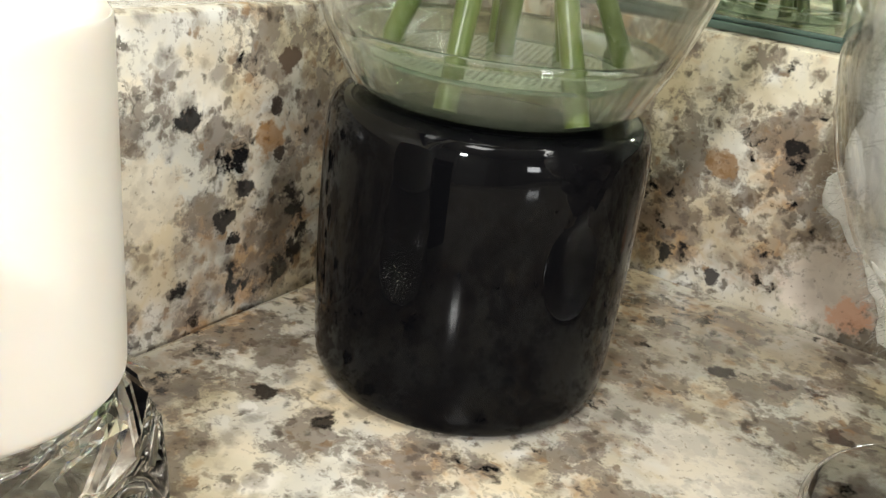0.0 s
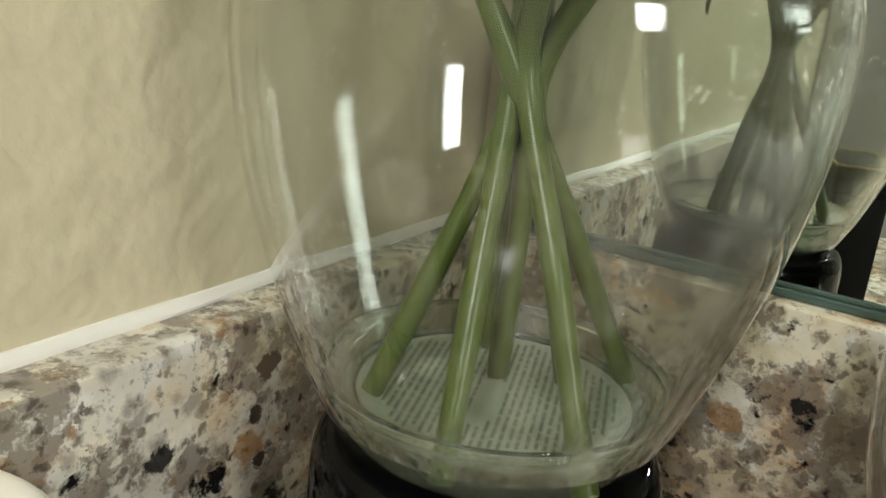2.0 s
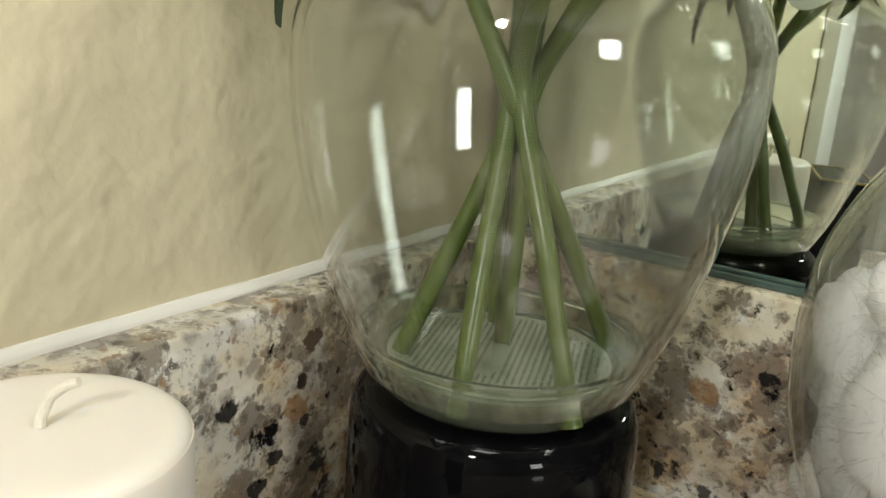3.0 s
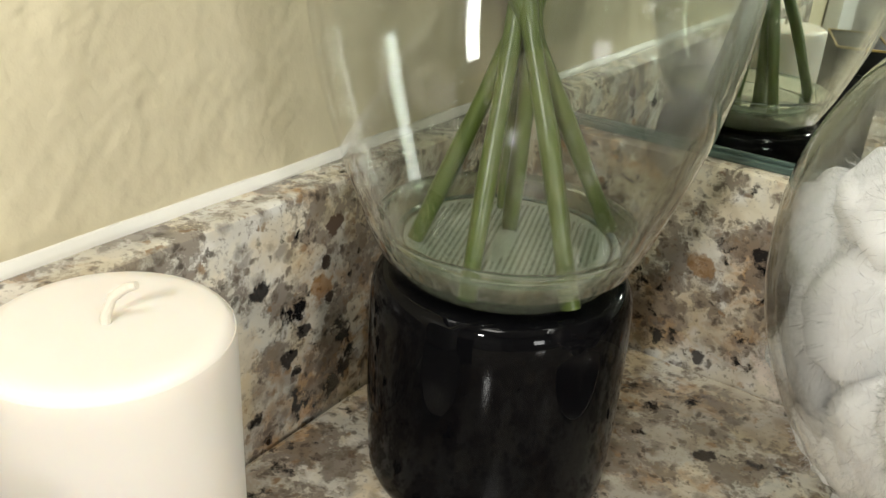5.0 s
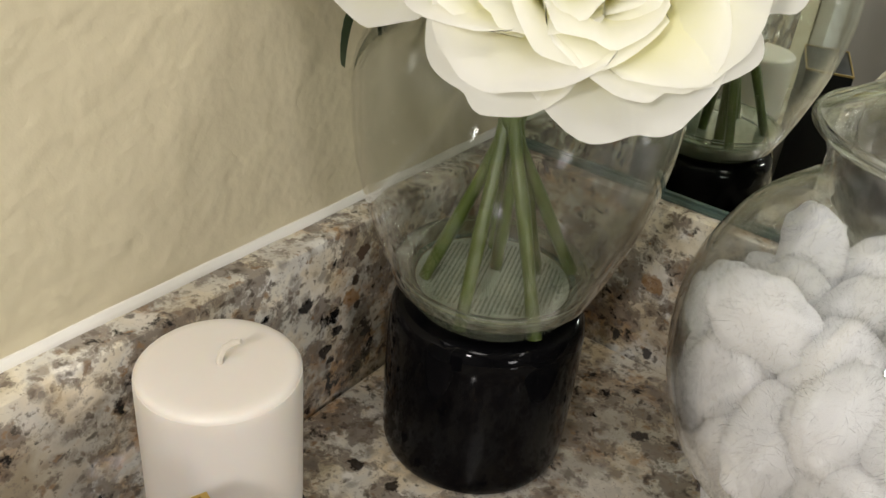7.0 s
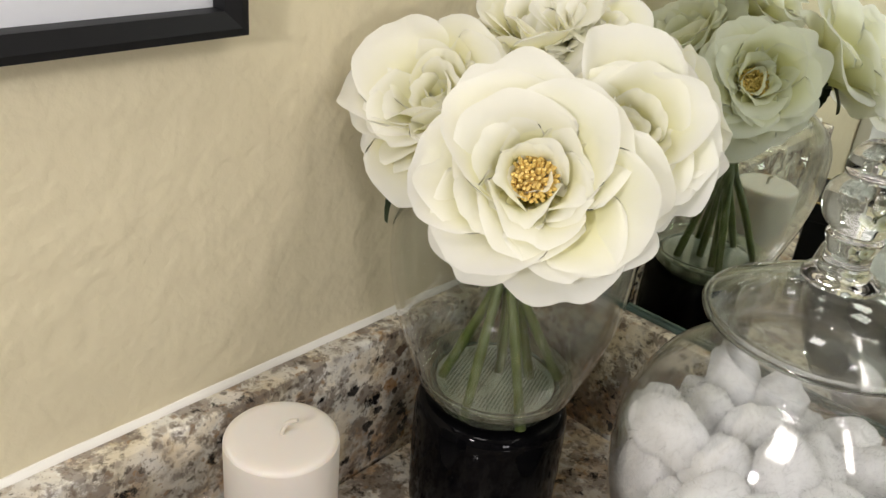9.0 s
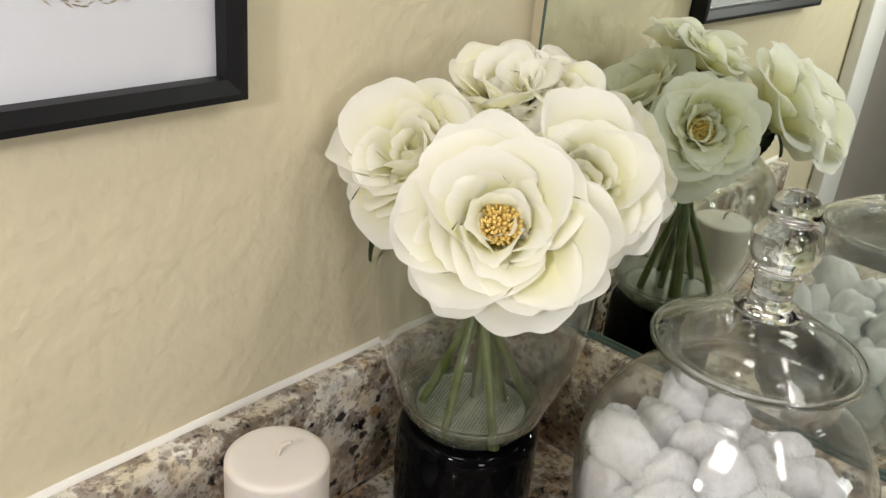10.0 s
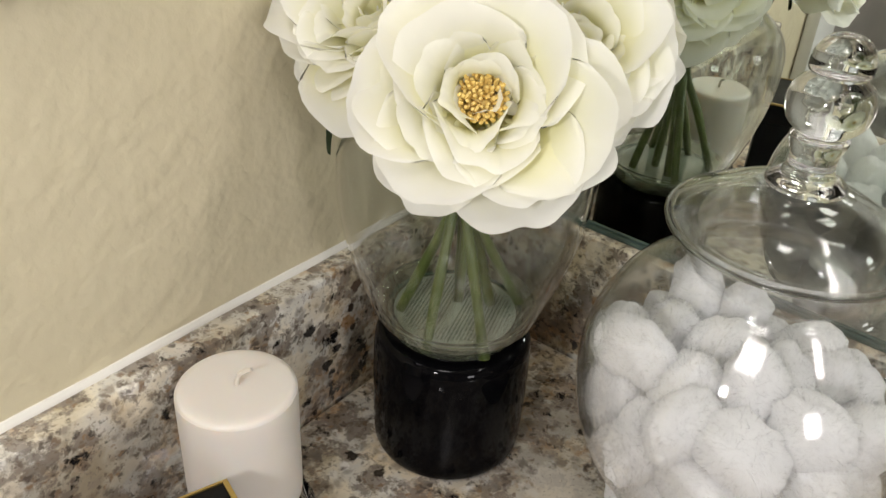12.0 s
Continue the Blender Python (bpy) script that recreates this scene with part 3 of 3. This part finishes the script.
def petal_mesh(kind, seed):
    """One cupped silk petal: foot at the origin, leaning out along +y."""
    length, width, a0, a1, cup, ruffle = kind
    rng = random.Random(seed)
    ph = [rng.uniform(0, 6.28) for _ in range(5)]
    notch = rng.choice((0.0, 0.0, 0.0, 0.05, 0.08))
    nu, nv = 22, 16
    bm = bmesh.new()
    uvl = bm.loops.layers.uv.new("UVMap")
    grid = []
    steps = 40
    path = [(0.0, 0.0, radians(a0))]
    for j in range(1, steps + 1):
        ang = radians(a0 + (a1 - a0) * (j / steps) ** 2.0)
        py, pz, _ = path[-1]
        path.append((py + length / steps * math.sin(ang), pz + length / steps * math.cos(ang), ang))
    skew = rng.uniform(-0.12, 0.12)
    for j in range(nv + 1):
        row = []
        for i in range(nu + 1):
            u = 2 * i / nu - 1
            v = j / nv
            s = v * (0.36 + skew * u * 0.6 + 0.64 * math.sqrt(max(0.0, 1 - abs(u) ** 2.3)) - notch * math.exp(-(u / 0.16) ** 2) + 0.018 * math.sin(9 * u + ph[3]))
            k = min(s * steps, steps - 0.001)
            q0, q1, f = path[int(k)], path[int(k) + 1], k - int(k)
            y, z, ang = (q0[c] + (q1[c] - q0[c]) * f for c in range(3))
            w = width * (0.15 + 0.85 * math.sin(math.pi / 2 * min(1.0, s * 1.55 + 0.03)) ** 1.15)
            wave = 0.7 * ruffle * s * s * (0.6 * abs(u) + 0.4) * (math.sin(2.2 * u + ph[0] + 1.5 * v) + 0.40 * math.sin(5.3 * u + ph[1] + v) + s * (0.22 * math.sin(10 * u + ph[2]) + 0.10 * math.sin(19 * u + ph[3])))
            roll = max(0.0, v - 0.72) / 0.28
            back = cup * width * u * u * (0.5 + 0.5 * v) - 0.085 * length * roll * roll * (0.7 + 0.3 * math.sin(3.1 * u + ph[4]))
            n = Vector((0, -math.cos(ang), math.sin(ang)))
            row.append(bm.verts.new(Vector((w * u, y, z)) + n * (back + wave * length)))
        grid.append(row)
    for j in range(nv):
        for i in range(nu):
            f = bm.faces.new((grid[j][i], grid[j][i + 1], grid[j + 1][i + 1], grid[j + 1][i]))
            for loop, (ii, jj) in zip(f.loops, ((i, j), (i + 1, j), (i + 1, j + 1), (i, j + 1))):
                loop[uvl].uv = (ii / nu, jj / nv)
    me = bpy.data.meshes.new("petal")
    for f in bm.faces:
        f.smooth = True
    bm.to_mesh(me)
    bm.free()
    me.materials.append(PETAL)
    return me


# length, half width, lean at foot, lean at tip, cupping, ruffle (for a bloom of radius 0.05)
RINGS = [
    (3, (0.0215, 0.0110, -14, 34, 0.80, 0.26), 0.0095),
    (5, (0.0300, 0.0165, 0, 40, 0.70, 0.22), 0.0130),
    (6, (0.0385, 0.0220, 14, 54, 0.68, 0.18), 0.0140),
    (7, (0.0465, 0.0270, 24, 62, 0.66, 0.115), 0.0120),
    (7, (0.0520, 0.0305, 42, 78, 0.60, 0.100), 0.0090),
    (6, (0.0550, 0.0330, 58, 94, 0.52, 0.090), 0.0060),
]
PETALS = [[petal_mesh(kind, 10 * k + s) for s in range(7)] for k, (_, kind, _) in enumerate(RINGS)]


def stamen_mesh():
    bm = bmesh.new()
    rng = random.Random(8)
    bmesh.ops.create_icosphere(bm, subdivisions=2, radius=0.0082, matrix=Matrix.Translation((0, 0, 0.0045)) @ Matrix.Diagonal((1, 1, 0.85, 1)))
    for i in range(190):
        a, r = rng.uniform(0, 6.28), 0.0072 * math.sqrt(rng.random())
        top = Vector((r * math.cos(a) * 1.5, r * math.sin(a) * 1.5, rng.uniform(0.010, 0.016)))
        foot = Vector((r * math.cos(a) * 0.4, r * math.sin(a) * 0.4, 0.0))
        for c, rad, h in ((foot.lerp(top, 0.5), 0.0003, (top - foot).length), (top, 0.0011, 0.0022)):
            bmesh.ops.create_cone(bm, cap_ends=True, segments=5, radius1=rad, radius2=rad * 0.7, depth=h, matrix=Matrix.Translation(c) @ (top - foot).to_track_quat("Z", "Y").to_matrix().to_4x4())
    me = bpy.data.meshes.new("stamen_tuft")
    bm.to_mesh(me)
    bm.free()
    me.materials.append(STAMEN)
    return me


def leaf_mesh():
    """A narrow toothed sepal, dark green."""
    bm = bmesh.new()
    rows = []
    for j in range(15):
        v = j / 14
        w = 0.0062 * math.sin(math.pi * min(1, 0.12 + v * 0.88)) ** 0.8 * (1.0 + 0.18 * (j % 2)) * (1 - 0.25 * v)
        y, z = 0.034 * v, -0.010 * v * v
        rows.append([bm.verts.new((-w, y, z + 0.0014)), bm.verts.new((0, y, z)), bm.verts.new((w, y, z + 0.0014)), bm.verts.new((0, y, z - 0.0008))])
    for a, b in zip(rows, rows[1:]):
        for k in range(4):
            q = (k + 1) % 4
            bm.faces.new((a[k], a[q], b[q], b[k]))
    bm.faces.new(rows[0])
    bm.faces.new(rows[-1])
    return mesh_of(bm, "sepal", LEAF)


STAMENS, SEPAL = stamen_mesh(), leaf_mesh()


def rose(seed, foot, mid, head, facing, size, open_centre, label, leaves=()):
    """A silk rose: stem, calyx with sepals, rings of petals and stamens."""
    rng = random.Random(seed)
    ob = thing("rose", label, "flower", group="white roses in the vase")
    f = Vector(facing).normalized()
    head, foot, mid = Vector(head), Vector(foot), Vector(mid)
    calyx = head - f * 0.012 * size
    low = foot + (mid - foot) * 0.5
    ctrl = [foot, low, mid, mid + (calyx - mid) * 0.5 + Vector((0, 0, 0.002)), calyx]
    pts = smooth_profile([tuple(c) for c in ctrl], 7)
    part("stem", tube(pts, [0.0031 + 0.0002 * math.sin(i * 0.9 + seed) for i in range(len(pts))]), STEM, ob, "green plastic stem")
    turn = f.to_track_quat("Z", "Y").to_matrix().to_4x4()
    base = Matrix.Translation(head) @ turn @ Matrix.Diagonal((size, size, size, 1))
    for k, (count, kind, rad) in enumerate(RINGS):
        if open_centre and k == 0:
            count = 3
        if not open_centre and k < 2:
            count += 1
        for i in range(count):
            a = 360 * (i + 0.5 * (k % 2)) / count + rng.uniform(-13, 13)
            p = new("petal", rng.choice(PETALS[k]))
            p.parent = ob
            s = rng.uniform(0.80, 1.12)
            lean = rng.uniform(-13, 13) * (1.0 if open_centre else 1.7)
            p.matrix_basis = base @ pose(0, 0, rng.uniform(-0.003, 0.003) - 0.0012 * k, 0, 0, a) @ pose(0, rad, 0, lean, rng.uniform(-9, 9), 0) @ Matrix.Diagonal((s * rng.uniform(0.9, 1.1), s, s, 1))
    if open_centre:
        st = new("stamen_tuft", STAMENS)
        st.parent = ob
        st.matrix_basis = base
    cal = part("calyx", lathe([(0, -0.014), (0.005, -0.013), (0.0075, -0.007), (0.0065, -0.001), (0.0, 0.0)], 20), LEAF, ob, m=base)
    for foot_at, tip_at in leaves:
        p = new("sepal", SEPAL)
        p.parent = ob
        way = Vector(tip_at) - Vector(foot_at)
        p.matrix_basis = Matrix.Translation(foot_at) @ way.to_track_quat("Y", "Z").to_matrix().to_4x4() @ Matrix.Diagonal((0.7, way.length / 0.034, 1.0, 1))
    for i in range(4):
        p = new("sepal", SEPAL)
        p.parent = ob
        p.matrix_basis = base @ pose(0, 0, -0.006, 0, 0, 90 * i + rng.uniform(-25, 25)) @ pose(0, 0.004, 0, rng.uniform(-50, -10), 0, 0)
    return ob


FLOWERS = [
    (1, (0.0357, -0.0176, 0.0905), (0.0722, -0.1250, 0.186), (0.1125, -0.1695, 0.2530), (0.48, -0.66, 0.58), 1.00, True, "large open white silk rose with yellow stamens"),
    (2, (0.0247, 0.0304, 0.0990), (0.0690, -0.1270, 0.184), (0.0365, -0.1500, 0.2620), (0.10, -0.62, 0.62), 0.98, False, "white silk rose with dark green sepals beside the wall"),
    (3, (0.0077, -0.0356, 0.0905), (0.0680, -0.1215, 0.182), (0.0570, -0.1010, 0.2920), (0.10, -0.40, 0.90), 0.78, False, "white silk rose standing highest in the vase"),
    (4, (-0.0223, -0.0236, 0.0990), (0.0745, -0.1195, 0.186), (0.1240, -0.1180, 0.2680), (0.60, -0.46, 0.56), 0.96, False, "white silk rose leaning out toward the jar"),
    (5, (-0.0033, 0.0074, 0.0990), (0.0730, -0.1165, 0.184), (0.1000, -0.0520, 0.2600), (0.45, 0.72, 0.42), 0.84, True, "open white silk rose facing the mirror"),
    (6, (-0.0153, 0.0234, 0.0990), (0.0690, -0.1170, 0.182), (0.0480, -0.0680, 0.2680), (-0.30, 0.55, 0.75), 0.76, False, "smaller white silk rose at the back of the bouquet"),
    (7, (0.0127, 0.0174, 0.0990), (0.0715, -0.1200, 0.186), (0.0730, -0.0880, 0.3010), (0.45, -0.25, 0.82), 0.58, False, "small half-open white silk rose beside the highest one"),
]
SIDE_LEAVES = [((0.026, -0.165, 0.232), (0.008, -0.170, 0.200)), ((0.030, -0.160, 0.246), (0.056, -0.176, 0.232)), ((0.034, -0.160, 0.243), (0.036, -0.176, 0.218))]
TOP_LEAVES = [((0.066, -0.112, 0.282), (0.078, -0.132, 0.283)), ((0.070, -0.110, 0.280), (0.092, -0.118, 0.284)), ((0.062, -0.114, 0.276), (0.068, -0.136, 0.268))]
for seed, (fx, fy, fz), mid, head, facing, size, oc, lab in FLOWERS:
    rose(seed, (VX + fx, VY + fy, fz), mid, head, facing, size, oc, lab, SIDE_LEAVES if seed == 2 else TOP_LEAVES if seed == 3 else ())

# ---- pillar candle on its crystal holder ----
KX, KY, KR, KZ0, KZ1 = 0.0516, -0.2653, 0.0290, 0.0464, 0.1197
candle = thing("candle", "ivory pillar candle, unlit, in a cut-crystal holder", "candle", (KX, KY, KZ0))
KH = KZ1 - KZ0
part("wax", lathe([(0, 0.0004)] + smooth_profile([(KR - 0.004, 0.0004), (KR - 0.0008, 0.0022), (KR, 0.008), (KR, KH * 0.5), (KR, KH - 0.006), (KR - 0.0005, KH - 0.0028), (KR - 0.0016, KH - 0.0012), (KR - 0.0036, KH - 0.0004), (KR - 0.0070, KH - 0.0001), (KR - 0.015, KH), (0.004, KH)], 4) + [(0, KH)], 80), WAX, candle)
part("wick", tube([(0, 0, KH - 0.004), (0.0003, 0.0003, KH + 0.002), (0.001, 0.002, KH + 0.006), (0.0035, 0.0038, KH + 0.0085), (0.0062, 0.0050, KH + 0.0098)], [0.0014, 0.0012, 0.0012, 0.0012, 0.0009], 10), WICK, candle, "bent white cotton wick")


def crystal_rings(levels, n=5):
    """Star-cut crystal between levels (radius, height, turn), with alternating facets."""
    bm = bmesh.new()
    rings = []
    for r, z, odd in levels:
        ring = []
        for k in range(2 * n):
            f = 1.05 if (k + odd) % 2 else 0.96
            ring.append(bm.verts.new((r * f * math.cos(math.pi * k / n), r * f * math.sin(math.pi * k / n), z + (0.0025 if (k + odd) % 2 and 0.01 < z < 0.051 else 0.0))))
        rings.append(ring)
    for a, b in zip(rings, rings[1:]):
        for k in range(2 * n):
            q = (k + 1) % (2 * n)
            bm.faces.new((a[k], a[q], b[q]))
            bm.faces.new((a[k], b[q], b[k]))
    bm.faces.new(rings[0])
    bm.faces.new(rings[-1])
    bmesh.ops.bevel(bm, geom=list(bm.edges), offset=0.0024, segments=3, affect="EDGES")
    return bm


holder = thing("candle_holder", "faceted clear crystal candle holder on the granite", "candle holder", (KX, KY, 0.0))
part("dish", crystal_rings([(0.0330, 0.0005, 0), (0.0375, 0.006, 1), (0.0372, 0.018, 0), (0.0352, 0.031, 1)]), CRYSTAL, holder, "star-cut crystal dish")
part("collar", crystal_rings([(0.0345, 0.0315, 1), (0.0296, 0.0432, 0), (0.0260, 0.0436, 1)]), CRYSTAL, holder, "faceted crystal collar under the candle", smooth=False)

# ---- black box with gold edging ----
gift = thing("gift_box", "black card box with gold foil edging on top", "box", (0.084, -0.299, 0.0), -17.5)
BL, BW, BH = 0.036, 0.076, 0.105
part("box_body", box(0.0, -BW, 0.0005, BL, 0.0, BH - 0.020, 0.0008), BLACK_CARD, gift)
part("box_lid", box(-0.0008, -BW - 0.0008, BH - 0.0195, BL + 0.0008, 0.0008, BH - 0.0006, 0.0008), BLACK_CARD, gift)
for x0, y0, x1, y1 in ((-0.001, -0.0012, BL + 0.001, 0.0011), (-0.0011, -BW, 0.0001, -0.0013), (BL - 0.0001, -BW, BL + 0.0011, -0.0013), (-0.001, -BW - 0.0011, BL + 0.001, -BW - 0.0001)):
    part("gold_edge", box(x0, y0, BH - 0.0012, x1, y1, BH + 0.0002), GOLD, gift, "gold foil edge", smooth=False)

# ---- apothecary jar of cotton balls ----
JX, JY = 0.2362, -0.1082


def jar_profile(pts):
    """Profiles drawn at a first size, brought to the jar's true size over its foot."""
    return [(0.947 * r, 0.0122 + 0.914 * z) for r, z in pts]


jar = thing("apothecary_jar", "clear footed glass apothecary jar with a knobbed lid", "jar", (JX, JY, 0.0))
part("foot", lathe([(0, 0.0005)] + smooth_profile([(0.052, 0.0005), (0.0555, 0.002), (0.055, 0.0045), (0.042, 0.0085), (0.023, 0.015), (0.013, 0.026), (0.0125, 0.034), (0.020, 0.0425)], 5) + [(0.0, 0.0440)], 72), CRYSTAL, jar, "flared glass foot")
JO = smooth_profile([(0.0, 0.0352), (0.020, 0.0365), (0.045, 0.0480), (0.066, 0.0700), (0.079, 0.0970), (0.0835, 0.1250), (0.0810, 0.1520), (0.0700, 0.1770), (0.0560, 0.1915), (0.0480, 0.1990), (0.0470, 0.2080), (0.0495, 0.2160), (0.0510, 0.2190)], 5)
part("body", lathe(jar_profile(JO + [(max(r - 0.0026, 0.0), z + (0.0026 if r < 0.04 else 0.0006)) for r, z in reversed(JO)]), 112), JAR_GLASS, jar, "round clear glass body")
lid = part("lid", lathe(jar_profile(smooth_profile([(0.0, 0.2480), (0.012, 0.2470), (0.024, 0.2440), (0.040, 0.2350), (0.0520, 0.2270), (0.0552, 0.2245), (0.0548, 0.2222), (0.0500, 0.2225), (0.0440, 0.2218), (0.0425, 0.2130), (0.0405, 0.2015), (0.0395, 0.2015), (0.0400, 0.2150), (0.0400, 0.2260), (0.030, 0.2370), (0.015, 0.2425), (0.0, 0.2440)], 5)), 112), LID_GLASS, jar, "domed clear glass lid")
part("lid_rim", lathe(jar_profile([(0.0540 + 0.0024 * math.cos(2 * math.pi * k / 14), 0.2236 + 0.0022 * math.sin(2 * math.pi * k / 14)) for k in range(14)]), 112, True), CRYSTAL, lid, "thick rounded glass rim")
part("knob", lathe(jar_profile([(0, 0.2470)] + smooth_profile([(0.0175, 0.2475), (0.0165, 0.2500), (0.0110, 0.2545), (0.0102, 0.2620), (0.0125, 0.2700), (0.0108, 0.2725), (0.0160, 0.2780), (0.0180, 0.2860), (0.0160, 0.2940), (0.0112, 0.2985), (0.0128, 0.3010), (0.0122, 0.3080), (0.0085, 0.3140), (0.0030, 0.3165)], 5) + [(0, 0.3168)]), 48), CRYSTAL, lid, "solid glass double-ball knob")


def cotton_mesh(seed):
    """A loose cotton puff with folds and wisps."""
    bm = bmesh.new()
    bmesh.ops.create_icosphere(bm, subdivisions=4, radius=1.0)
    o = Vector((seed * 3.7, seed * 1.3, 0))
    for v in bm.verts:
        d = v.co.normalized()
        r = 0.98 + 0.24 * noise.noise(d * 1.3 + o) + 0.15 * abs(noise.noise(d * 2.2 + o)) + 0.06 * noise.noise(d * 3.6 + o) + 0.035 * noise.noise(d * 8.0 + o) + 0.014 * noise.noise(d * 19.0 + o)
        fold = math.exp(-((d.dot(Vector((math.sin(seed), math.cos(seed), 0.3)).normalized()) - 0.25) / 0.12) ** 2)
        v.co = Vector((d.x * 1.05, d.y * 0.95, d.z * 0.92)) * (r - 0.03 * fold)
    rng = random.Random(seed)
    verts = list(bm.verts)
    for _ in range(1100):
        v = rng.choice(verts)
        n = v.co.normalized()
        t = n.cross(Vector((rng.uniform(-1, 1), rng.uniform(-1, 1), rng.uniform(-1, 1)))).normalized()
        side = n.cross(t) * 0.003
        l, h = rng.uniform(0.10, 0.34), rng.uniform(0.02, 0.13)
        p0, p1, p2 = v.co - n * 0.02, v.co + t * l * 0.5 + n * h * 1.3, v.co + t * l + n * h * 0.4
        q = [bm.verts.new(p) for p in (p0 - side, p0 + side, p1 + side, p1 - side, p2)]
        bm.faces.new((q[0], q[1], q[2], q[3])).material_index = 1
        bm.faces.new((q[3], q[2], q[4])).material_index = 1
    me = mesh_of(bm, "cotton_ball", COTTON, True, 180.0)
    me.materials.append(WISP)
    return me


PUFFS = [cotton_mesh(s) for s in range(6)]
rng = random.Random(21)
placed = []
tries = 0
while len(placed) < 95 and tries < 30000:
    tries += 1
    level = 0.052 + 0.126 * min(1.0, tries / 22000)
    z = min(level, 0.170) + rng.uniform(-0.006, 0.006)
    wall = 0.0790 * math.sqrt(max(0.0, 1 - ((z - 0.122) / 0.088) ** 2)) if z < 0.122 else 0.0790 * math.sqrt(max(0.0, 1 - ((z - 0.122) / 0.078) ** 2))
    size = rng.uniform(0.0160, 0.0225)
    lim = wall - size * 0.93
    if lim <= 0:
        continue
    a, r = rng.uniform(0, 6.283), lim * math.sqrt(rng.random())
    if rng.random() < 0.65:
        r = lim
    p = Vector((r * math.cos(a), r * math.sin(a), z))
    if z > 0.151 - 0.30 * max(0.0, p.x + p.y):
        continue
    if all((p - q).length > (size + s) * 0.78 for q, s in placed):
        placed.append((p, size))
for i, (p, s) in enumerate(placed):
    ob = new("cotton_ball", PUFFS[i % 6])
    ob.matrix_basis = pose(JX + 0.947 * p.x, JY + 0.947 * p.y, 0.0122 + 0.914 * p.z, rng.uniform(0, 360), rng.uniform(0, 360), rng.uniform(0, 360)) @ Matrix.Diagonal((s * 1.16, s * 0.98, s * 0.90, 1))
    tagged(ob, "fluffy white cotton ball inside the glass jar", "cotton ball", "cotton balls in the jar")
